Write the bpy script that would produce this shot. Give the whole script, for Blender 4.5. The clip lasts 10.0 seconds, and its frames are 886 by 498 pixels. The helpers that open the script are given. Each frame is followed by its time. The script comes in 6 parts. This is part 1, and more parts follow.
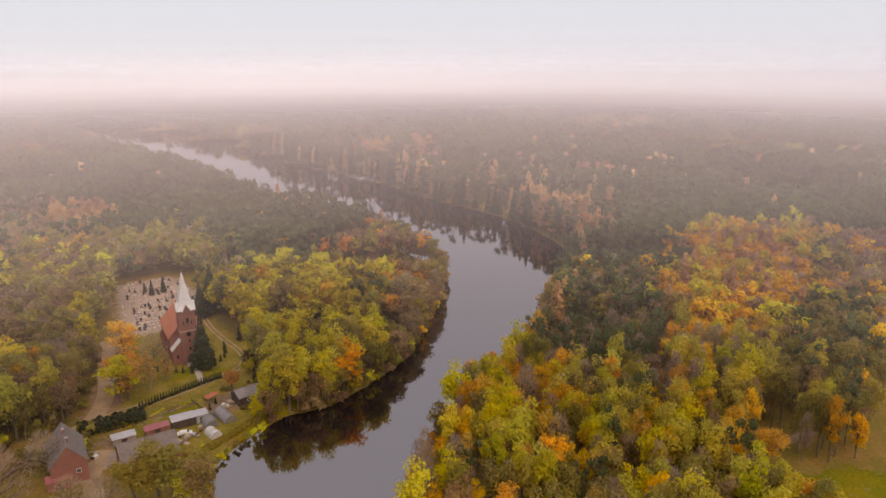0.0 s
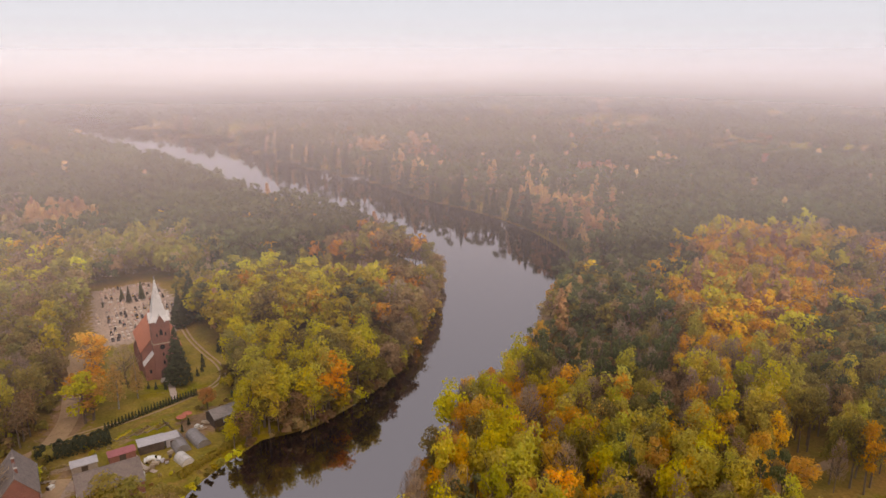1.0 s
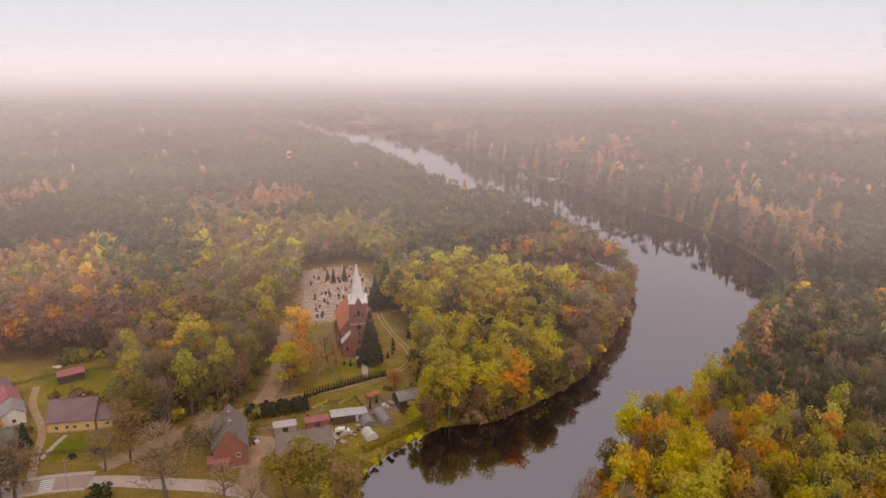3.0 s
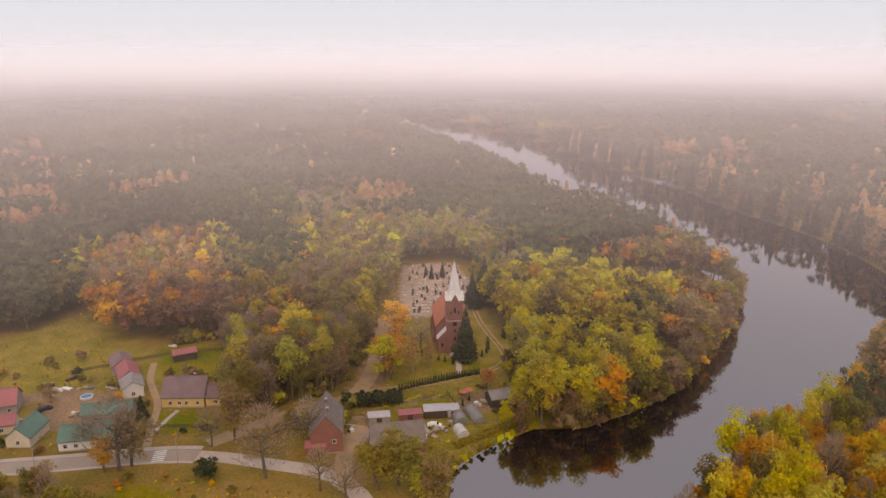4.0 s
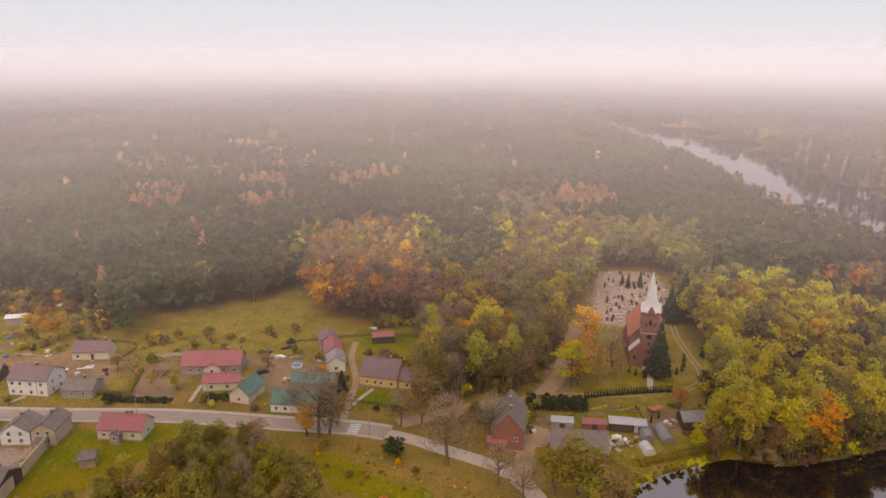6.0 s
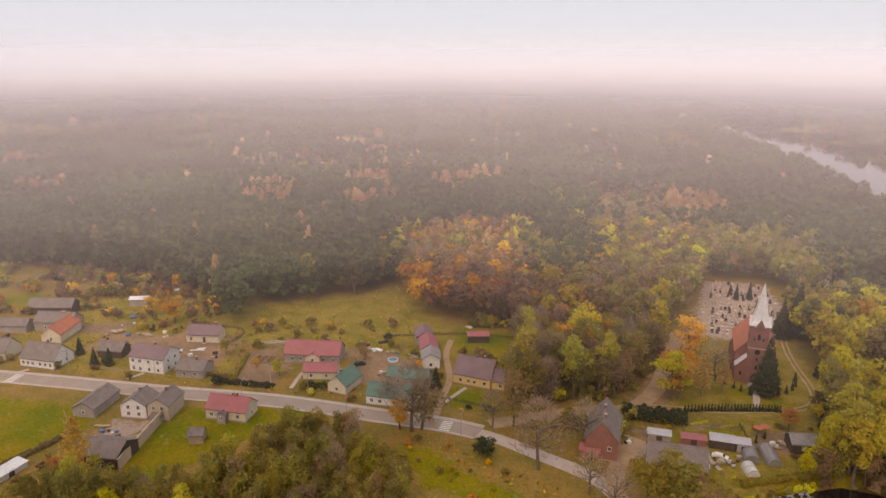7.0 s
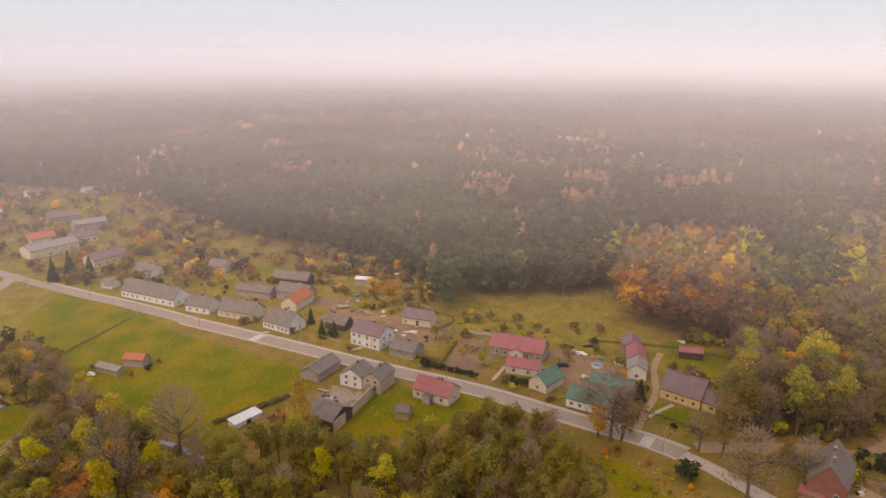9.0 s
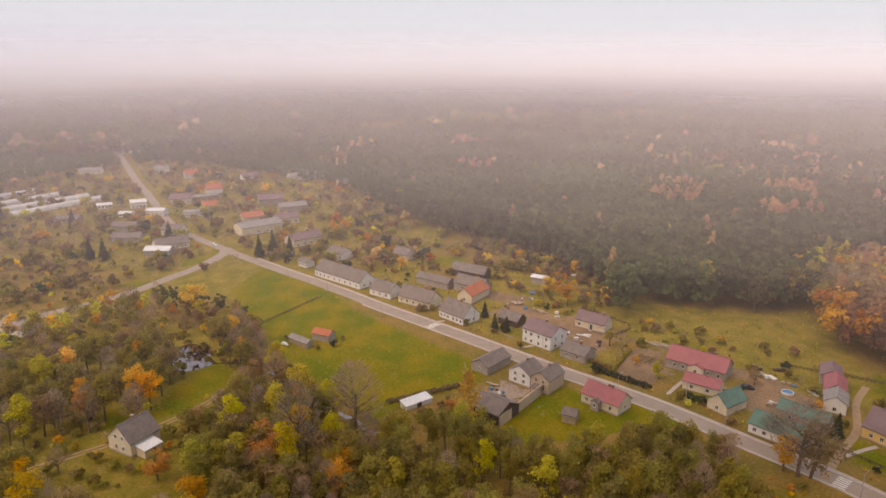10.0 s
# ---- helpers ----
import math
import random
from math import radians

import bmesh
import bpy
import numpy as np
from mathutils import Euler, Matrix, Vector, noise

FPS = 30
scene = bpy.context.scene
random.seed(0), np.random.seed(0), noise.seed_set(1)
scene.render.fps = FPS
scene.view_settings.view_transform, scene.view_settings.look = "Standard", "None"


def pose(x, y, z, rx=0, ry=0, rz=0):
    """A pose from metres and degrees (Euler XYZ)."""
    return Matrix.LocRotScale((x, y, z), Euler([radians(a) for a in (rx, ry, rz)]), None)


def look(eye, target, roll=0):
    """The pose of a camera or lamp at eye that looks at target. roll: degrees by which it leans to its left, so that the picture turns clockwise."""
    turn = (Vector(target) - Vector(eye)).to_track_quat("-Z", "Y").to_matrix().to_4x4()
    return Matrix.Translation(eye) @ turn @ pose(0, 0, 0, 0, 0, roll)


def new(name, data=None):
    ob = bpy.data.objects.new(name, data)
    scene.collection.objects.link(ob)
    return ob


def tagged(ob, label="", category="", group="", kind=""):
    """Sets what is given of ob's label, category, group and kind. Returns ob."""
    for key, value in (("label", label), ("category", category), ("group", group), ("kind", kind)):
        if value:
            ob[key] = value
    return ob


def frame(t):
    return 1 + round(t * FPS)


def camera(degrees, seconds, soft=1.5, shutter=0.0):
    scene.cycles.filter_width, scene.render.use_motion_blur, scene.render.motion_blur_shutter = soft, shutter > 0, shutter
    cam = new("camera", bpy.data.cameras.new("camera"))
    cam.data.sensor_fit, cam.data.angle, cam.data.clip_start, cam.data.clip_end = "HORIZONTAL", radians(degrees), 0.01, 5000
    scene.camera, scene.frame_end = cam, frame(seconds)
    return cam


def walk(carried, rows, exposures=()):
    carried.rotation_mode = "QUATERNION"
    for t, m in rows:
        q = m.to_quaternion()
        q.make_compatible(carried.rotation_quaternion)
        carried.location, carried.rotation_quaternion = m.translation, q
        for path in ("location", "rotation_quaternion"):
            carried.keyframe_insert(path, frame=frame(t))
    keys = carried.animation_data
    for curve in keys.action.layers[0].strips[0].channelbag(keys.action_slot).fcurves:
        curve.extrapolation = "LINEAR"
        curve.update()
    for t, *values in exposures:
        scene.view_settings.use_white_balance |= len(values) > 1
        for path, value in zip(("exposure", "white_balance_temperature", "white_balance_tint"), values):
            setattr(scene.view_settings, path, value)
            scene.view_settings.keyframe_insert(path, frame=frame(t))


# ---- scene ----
# A drone hangs 105 m over a lakeside village and pans from the lake to the houses.
cam = camera(64.5, 10.0, soft=1.5)
WAY = [
    (0.0, -0.9, -19, 108, 74.73, 0.24, -0.32),
    (0.2, -0.6, -11.5, 106.8, 74.72, 0.18, -0.5),
    (0.5, -0.3, -1.5, 105, 74.72, 0.08, -0.84),
    (0.7, 0, 0, 105, 74.72, 0.10, -0.75),
    (1.0, 0, 0, 105, 74.72, 0.10, -0.50),
    (1.5, 0, 0, 105, 74.75, 0.07, 3.06),
    (2.0, 0, 0, 105, 74.75, 0.05, 7.22),
    (2.5, 0, 0, 105, 74.76, 0.00, 11.37),
    (4.0, 0, 0, 105, 74.64, -0.12, 23.89),
    (4.5, 0, 0, 105, 74.60, -0.09, 28.00),
    (5.0, 0, 0, 105, 74.64, -0.07, 32.10),
    (5.5, 0, 0, 105, 74.67, -0.14, 36.24),
    (7.0, 0, 0, 105, 74.67, -0.23, 48.72),
    (7.5, 0, 0, 105, 74.65, -0.25, 52.88),
    (8.0, 0, 0, 105, 74.64, -0.27, 57.07),
    (8.5, 0, 0, 105, 74.58, -0.28, 61.55),
    (9.0, 0, 0, 105, 74.51, -0.28, 66.57),
    (9.5, 0, 0, 105, 74.43, -0.32, 73.02),
    (10.0, 0, 0, 105, 74.25, -0.33, 81.58),
]
walk(cam, [(t, pose(*row)) for t, *row in WAY])

# ---- light: an overcast, misty autumn day ----
world = bpy.data.worlds.new("overcast_sky")
scene.world = world
world.use_nodes = True
nt = world.node_tree
nt.nodes.clear()
sky = nt.nodes.new("ShaderNodeTexSky")
sky.sky_type, sky.sun_disc = "NISHITA", False
sky.sun_elevation, sky.sun_rotation = radians(38), radians(150)
dim = nt.nodes.new("ShaderNodeMix")
dim.data_type, dim.blend_type = "RGBA", "MULTIPLY"
dim.inputs[0].default_value = 1
dim.inputs[7].default_value = (0.1, 0.1, 0.1, 1)
cloud = nt.nodes.new("ShaderNodeMix")
cloud.data_type = "RGBA"
cloud.inputs[0].default_value = 0.93
cloud.inputs[7].default_value = (0.888, 0.873, 0.932, 1)
back = nt.nodes.new("ShaderNodeBackground")
back.inputs[1].default_value = 0.89
out = nt.nodes.new("ShaderNodeOutputWorld")
nt.links.new(sky.outputs[0], dim.inputs[6])
nt.links.new(dim.outputs[2], cloud.inputs[6])
nt.links.new(cloud.outputs[2], back.inputs[0])
nt.links.new(back.outputs[0], out.inputs[0])
lamp = bpy.data.lights.new("sun", "SUN")
lamp.energy, lamp.angle, lamp.color = 2.2, radians(50), (1.0, 0.715, 0.475)
sun = new("sun", lamp)
sun.matrix_world = look((0, 0, 400), (math.sin(radians(150)) * -310, math.cos(radians(150)) * -310, 0))


# ---- materials ----
def ramp_mix(nodes, links, fac, a, b):
    m = nodes.new("ShaderNodeMix")
    m.data_type = "RGBA"
    m.inputs[6].default_value, m.inputs[7].default_value = (*a, 1), (*b, 1)
    links.new(fac, m.inputs[0])
    return m


def noise_fac(nodes, links, scale, detail=4, lo=0.35, hi=0.65):
    """A noise at the given size in metres, stretched to 0..1."""
    geo = nodes.new("ShaderNodeNewGeometry")
    tex = nodes.new("ShaderNodeTexNoise")
    tex.inputs["Scale"].default_value, tex.inputs["Detail"].default_value = 1 / scale, detail
    links.new(geo.outputs["Position"], tex.inputs["Vector"])
    r = nodes.new("ShaderNodeMapRange")
    r.inputs[1].default_value, r.inputs[2].default_value = lo, hi
    links.new(tex.outputs[0], r.inputs[0])
    return r.outputs[0]


def surface(name, a, b, c=None, big=4.0, small=0.4, rough=0.8, bump=0.3, metal=0.0, random_shift=0.0):
    """Two colours mixed by a coarse noise, a third by a fine one, with relief."""
    m = bpy.data.materials.new(name)
    m.use_nodes = True
    n, l = m.node_tree.nodes, m.node_tree.links
    p = n["Principled BSDF"]
    p.inputs["Roughness"].default_value, p.inputs["Metallic"].default_value = rough, metal
    p.inputs["Specular IOR Level"].default_value = 0.3
    mix = ramp_mix(n, l, noise_fac(n, l, big), a, b)
    fine = noise_fac(n, l, small, 6)
    c = c or tuple(0.6 * v for v in a)
    m2 = n.new("ShaderNodeMix")
    m2.data_type = "RGBA"
    m2.inputs[7].default_value = (*c, 1)
    half = n.new("ShaderNodeMath")
    half.operation, half.inputs[1].default_value = "MULTIPLY", 0.55
    l.new(fine, half.inputs[0])
    l.new(half.outputs[0], m2.inputs[0])
    l.new(mix.outputs[2], m2.inputs[6])
    colour = m2.outputs[2]
    if random_shift:
        colour = shifted(n, l, colour, random_shift)
    l.new(colour, p.inputs["Base Color"])
    if bump:
        bp = n.new("ShaderNodeBump")
        bp.inputs["Strength"].default_value, bp.inputs["Distance"].default_value = bump, small * 0.3
        l.new(fine, bp.inputs["Height"])
        l.new(bp.outputs[0], p.inputs["Normal"])
    return m


def shifted(n, l, colour, amount, source="object"):
    """Turns hue, saturation and value by a random number of the object or of the island."""
    if source == "object":
        rnd = n.new("ShaderNodeObjectInfo").outputs["Random"]
    else:
        rnd = n.new("ShaderNodeNewGeometry").outputs["Random Per Island"]
    hsv = n.new("ShaderNodeHueSaturation")
    for slot, width, scale in (("Hue", amount * 0.075, 1.0), ("Value", amount * 1.2, 7.3), ("Saturation", amount * 0.5, 3.7)):
        k = n.new("ShaderNodeMath")
        k.operation, k.inputs[1].default_value = "MULTIPLY", scale
        l.new(rnd, k.inputs[0])
        fr = n.new("ShaderNodeMath")
        fr.operation = "FRACT"
        l.new(k.outputs[0], fr.inputs[0])
        r = n.new("ShaderNodeMapRange")
        mid = 0.5 if slot == "Hue" else 1.0
        r.inputs[3].default_value, r.inputs[4].default_value = mid - width / 2, mid + width / 2
        l.new(fr.outputs[0], r.inputs[0])
        l.new(r.outputs[0], hsv.inputs[slot])
    l.new(colour, hsv.inputs["Color"])
    return hsv.outputs[0]


def foliage(name, a, b, through_light=0.55, island=0.2, tree=0.35, by_attribute=False):
    """Leaves: each clump and each tree of a slightly different colour, with light coming through."""
    m = bpy.data.materials.new(name)
    m.use_nodes = True
    n, l = m.node_tree.nodes, m.node_tree.links
    p = n["Principled BSDF"]
    p.inputs["Roughness"].default_value = 0.75
    p.inputs["Specular IOR Level"].default_value = 0.15
    rnd = n.new("ShaderNodeNewGeometry").outputs["Random Per Island"]
    mix = ramp_mix(n, l, rnd, a, b)
    colour = shifted(n, l, mix.outputs[2], island, "island")
    if by_attribute:
        at = n.new("ShaderNodeAttribute")
        at.attribute_name = "tint"
        hsv = n.new("ShaderNodeHueSaturation")
        for slot, lo, hi in (("Hue", 0.5 - tree * 0.07, 0.5 + tree * 0.07), ("Value", 1 - tree * 0.9, 1 + tree * 0.9)):
            r = n.new("ShaderNodeMapRange")
            r.inputs[3].default_value, r.inputs[4].default_value = lo, hi
            l.new(at.outputs["Fac"], r.inputs[0])
            l.new(r.outputs[0], hsv.inputs[slot])
        l.new(colour, hsv.inputs["Color"])
        colour = hsv.outputs[0]
    else:
        colour = shifted(n, l, colour, tree, "object")
    l.new(colour, p.inputs["Base Color"])
    tr = n.new("ShaderNodeBsdfTranslucent")
    l.new(colour, tr.inputs["Color"])
    ms = n.new("ShaderNodeMixShader")
    ms.inputs[0].default_value = through_light
    l.new(p.outputs[0], ms.inputs[1])
    l.new(tr.outputs[0], ms.inputs[2])
    l.new(ms.outputs[0], n["Material Output"].inputs["Surface"])
    return m


LEAF = dict(
    lime=((0.66, 0.55, 0.026), (0.51, 0.435, 0.026)),
    yellow=((0.80, 0.47, 0.012), (0.68, 0.41, 0.016)),
    orange=((0.74, 0.37, 0.04), (0.60, 0.31, 0.04)),
    olive=((0.37, 0.295, 0.062), (0.28, 0.23, 0.052)),
    brown=((0.40, 0.265, 0.12), (0.31, 0.215, 0.10)),
    larch=((0.62, 0.37, 0.17), (0.50, 0.32, 0.16)),
    bare=((0.42, 0.30, 0.20), (0.34, 0.25, 0.18)),
    birch=((0.58, 0.40, 0.09), (0.48, 0.33, 0.09)),
    pine=((0.172, 0.182, 0.068), (0.13, 0.14, 0.055)),
    spruce=((0.10, 0.112, 0.055), (0.078, 0.088, 0.046)),
)
LEAVES = {k: foliage("leaves_" + k, *v) for k, v in LEAF.items()}
WOODS = {k: foliage("woods_" + k, *v, by_attribute=True, tree=0.36) for k, v in LEAF.items()}
BARK = surface("bark", (0.20, 0.15, 0.11), (0.15, 0.115, 0.085), big=1.0, small=0.1, bump=0.6)
BIRCH_BARK = surface("birch_bark", (0.55, 0.52, 0.47), (0.42, 0.38, 0.34), (0.06, 0.05, 0.05), big=0.6, small=0.2)
TILE_RED = surface("red_sheet_roof", (0.40, 0.135, 0.14), (0.33, 0.11, 0.118), big=2.5, small=0.3, rough=0.5, bump=0.2)
TILE_ORANGE = surface("orange_tile_roof", (0.50, 0.17, 0.085), (0.42, 0.14, 0.075), big=2.0, small=0.25, rough=0.7)
TILE_GREY = surface("grey_fibre_roof", (0.20, 0.155, 0.145), (0.14, 0.112, 0.105), (0.27, 0.225, 0.19), big=2.0, small=0.5)
TILE_MAUVE = surface("mauve_tile_roof", (0.25, 0.165, 0.17), (0.20, 0.13, 0.135), big=3.0, small=0.3, rough=0.65)
TILE_GREEN = surface("green_sheet_roof", (0.105, 0.20, 0.165), (0.085, 0.16, 0.13), (0.16, 0.20, 0.15), big=2.0, small=0.4, rough=0.55)
TILE_PALE = surface("pale_fibre_roof", (0.34, 0.30, 0.29), (0.26, 0.23, 0.22), big=2.0, small=0.5)
BRICK = surface("red_brick", (0.27, 0.105, 0.08), (0.21, 0.085, 0.068), (0.34, 0.19, 0.15), big=2.0, small=0.15, bump=0.4)
WALL_WHITE = surface("white_render", (0.84, 0.80, 0.78), (0.74, 0.70, 0.67), big=2.5, small=0.3, bump=0.1)
WALL_GREY = surface("grey_render", (0.42, 0.36, 0.32), (0.34, 0.29, 0.26), big=2.0, small=0.3, bump=0.2)
WALL_CREAM = surface("cream_render", (0.74, 0.64, 0.49), (0.64, 0.55, 0.42), big=2.5, small=0.3, bump=0.1)
WALL_YELLOW = surface("yellow_render", (0.82, 0.57, 0.22), (0.75, 0.52, 0.20), big=3.0, small=0.3, bump=0.1)
CONCRETE = surface("bare_concrete", (0.62, 0.48, 0.35), (0.52, 0.40, 0.30), big=3.0, small=0.4, bump=0.3)
WOOD_DARK = surface("weathered_boards", (0.12, 0.085, 0.065), (0.08, 0.06, 0.05), big=1.0, small=0.15, bump=0.5)
WOOD_PALE = surface("pale_boards", (0.45, 0.36, 0.27), (0.36, 0.28, 0.2), big=1.0, small=0.2, bump=0.4)
SHEET_WHITE = surface("white_sheet_metal", (0.78, 0.76, 0.77), (0.70, 0.68, 0.69), big=3.0, small=0.5, rough=0.35, bump=0.05)
FRAME_WHITE = surface("white_paint", (0.78, 0.77, 0.74), (0.70, 0.68, 0.66), big=1.0, small=0.2, bump=0.05, rough=0.5)
GLASS_DARK = surface("window_glass", (0.035, 0.035, 0.04), (0.02, 0.02, 0.025), big=1.0, small=0.5, rough=0.06, bump=0)
TUNNEL_GREY = surface("grey_ribbed_sheet", (0.30, 0.27, 0.27), (0.22, 0.20, 0.20), big=2.0, small=0.4, rough=0.5)
SHEET_DULL = surface("dull_sheet_metal", (0.52, 0.48, 0.50), (0.42, 0.39, 0.41), big=2.0, small=0.4, rough=0.45, bump=0.05)
PLASTIC_FILM = surface("greenhouse_film", (0.70, 0.66, 0.64), (0.55, 0.52, 0.50), big=4.0, small=0.8, rough=0.4, bump=0.1)
ASPHALT = surface("worn_asphalt", (0.325, 0.255, 0.205), (0.265, 0.21, 0.175), (0.38, 0.305, 0.25), big=5.0, small=0.5, bump=0.15)
PAVING = surface("pale_paving", (0.52, 0.42, 0.36), (0.44, 0.36, 0.31), big=3.0, small=0.3, bump=0.2)
KERB = surface("kerb_stone", (0.45, 0.40, 0.36), (0.38, 0.34, 0.30), big=2.0, small=0.3)
SAND = surface("sandy_track", (0.42, 0.28, 0.17), (0.33, 0.215, 0.13), (0.26, 0.20, 0.10), big=3.5, small=0.7, bump=0.3)
LINE_WHITE = surface("road_paint", (0.80, 0.78, 0.74), (0.68, 0.65, 0.6), big=1.0, small=0.2, bump=0.05)
STONE_PALE = surface("pale_stone", (0.54, 0.44, 0.39), (0.40, 0.33, 0.29), big=1.0, small=0.2, random_shift=0.5)
STONE_DARK = surface("dark_granite", (0.10, 0.085, 0.085), (0.05, 0.045, 0.05), big=1.0, small=0.2, rough=0.25, random_shift=0.6)
METAL_GREY = surface("galvanised_metal", (0.42, 0.41, 0.41), (0.34, 0.33, 0.33), big=1.0, small=0.2, rough=0.45, metal=0.6)
CAR_WHITE = surface("white_car_paint", (0.82, 0.80, 0.78), (0.78, 0.76, 0.74), big=2.0, small=0.5, rough=0.2, bump=0)
CAR_DARK = surface("dark_car_paint", (0.05, 0.06, 0.09), (0.04, 0.05, 0.07), big=2.0, small=0.5, rough=0.2, bump=0)
RUBBER = surface("rubber", (0.02, 0.02, 0.02), (0.03, 0.03, 0.03), big=0.5, small=0.1)
BLUE = surface("blue_tarpaulin", (0.14, 0.25, 0.42), (0.10, 0.20, 0.36), big=1.0, small=0.3)
RED_CLOTH = surface("faded_red_canvas", (0.52, 0.17, 0.11), (0.45, 0.14, 0.10), big=1.0, small=0.2)


def water_material():
    m = bpy.data.materials.new("lake_water")
    m.use_nodes = True
    n, l = m.node_tree.nodes, m.node_tree.links
    n.remove(n["Principled BSDF"])
    body, gloss, fres, ms = n.new("ShaderNodeBsdfDiffuse"), n.new("ShaderNodeBsdfGlossy"), n.new("ShaderNodeFresnel"), n.new("ShaderNodeMixShader")
    body.inputs[0].default_value = (0.012, 0.009, 0.010, 1)
    gloss.inputs[0].default_value, gloss.inputs["Roughness"].default_value = (1.0, 0.895, 0.895, 1), 0.05
    fres.inputs[0].default_value = 3.1
    l.new(fres.outputs[0], ms.inputs[0])
    l.new(body.outputs[0], ms.inputs[1])
    l.new(gloss.outputs[0], ms.inputs[2])
    l.new(ms.outputs[0], n["Material Output"].inputs["Surface"])
    ripple = noise_fac(n, l, 1.6, 3, 0, 1)
    broad = noise_fac(n, l, 30, 2, 0.4, 0.7)
    k = n.new("ShaderNodeMath")
    k.operation = "MULTIPLY"
    l.new(ripple, k.inputs[0])
    l.new(broad, k.inputs[1])
    bp = n.new("ShaderNodeBump")
    bp.inputs["Strength"].default_value, bp.inputs["Distance"].default_value = 0.12, 0.12
    l.new(k.outputs[0], bp.inputs["Height"])
    l.new(bp.outputs[0], gloss.inputs["Normal"])
    return m


WATER = water_material()


def ground_material():
    """Leaf litter, meadow, bare soil and pale gravel, told apart by attributes of the sheet."""
    m = bpy.data.materials.new("ground_cover")
    m.use_nodes = True
    n, l = m.node_tree.nodes, m.node_tree.links
    p = n["Principled BSDF"]
    p.inputs["Roughness"].default_value = 0.95
    p.inputs["Specular IOR Level"].default_value = 0.1
    litter = ramp_mix(n, l, noise_fac(n, l, 9, 6), (0.27, 0.165, 0.045), (0.18, 0.14, 0.028)).outputs[2]
    coarse, fine = noise_fac(n, l, 14, 5, 0.38, 0.62), noise_fac(n, l, 0.9, 6, 0.3, 0.7)
    green = ramp_mix(n, l, coarse, (0.130, 0.142, 0.002), (0.225, 0.168, 0.004)).outputs[2]
    patches = noise_fac(n, l, 7, 6, 0.36, 0.64)
    dry = ramp_mix(n, l, patches, (0.28, 0.20, 0.036), (0.18, 0.15, 0.018)).outputs[2]
    soil = ramp_mix(n, l, coarse, (0.30, 0.19, 0.11), (0.21, 0.14, 0.085)).outputs[2]
    gravel = ramp_mix(n, l, coarse, (0.40, 0.30, 0.24), (0.33, 0.25, 0.20)).outputs[2]
    colour = litter
    for name, layer in (("dry", dry), ("green", green), ("soil", soil), ("gravel", gravel)):
        at = n.new("ShaderNodeAttribute")
        at.attribute_name = name
        edge = n.new("ShaderNodeMath")
        edge.operation = "ADD"
        wob = n.new("ShaderNodeMath")
        wob.operation, wob.inputs[1].default_value = "MULTIPLY_ADD", 0.7
        wob.inputs[2].default_value = -0.35
        l.new(noise_fac(n, l, 2.5, 5), wob.inputs[0])
        l.new(at.outputs["Fac"], edge.inputs[0])
        l.new(wob.outputs[0], edge.inputs[1])
        r = n.new("ShaderNodeMapRange")
        r.inputs[1].default_value, r.inputs[2].default_value = 0.3, 0.7
        l.new(edge.outputs[0], r.inputs[0])
        mx = n.new("ShaderNodeMix")
        mx.data_type = "RGBA"
        l.new(r.outputs[0], mx.inputs[0])
        l.new(colour, mx.inputs[6])
        l.new(layer, mx.inputs[7])
        colour = mx.outputs[2]
    hsv = n.new("ShaderNodeHueSaturation")
    r = n.new("ShaderNodeMapRange")
    r.inputs[3].default_value, r.inputs[4].default_value = 0.78, 1.18
    l.new(fine, r.inputs[0])
    l.new(r.outputs[0], hsv.inputs["Value"])
    l.new(colour, hsv.inputs["Color"])
    l.new(hsv.outputs[0], p.inputs["Base Color"])
    bp = n.new("ShaderNodeBump")
    bp.inputs["Strength"].default_value, bp.inputs["Distance"].default_value = 0.5, 0.3
    l.new(fine, bp.inputs["Height"])
    l.new(bp.outputs[0], p.inputs["Normal"])
    return m


GROUND = ground_material()


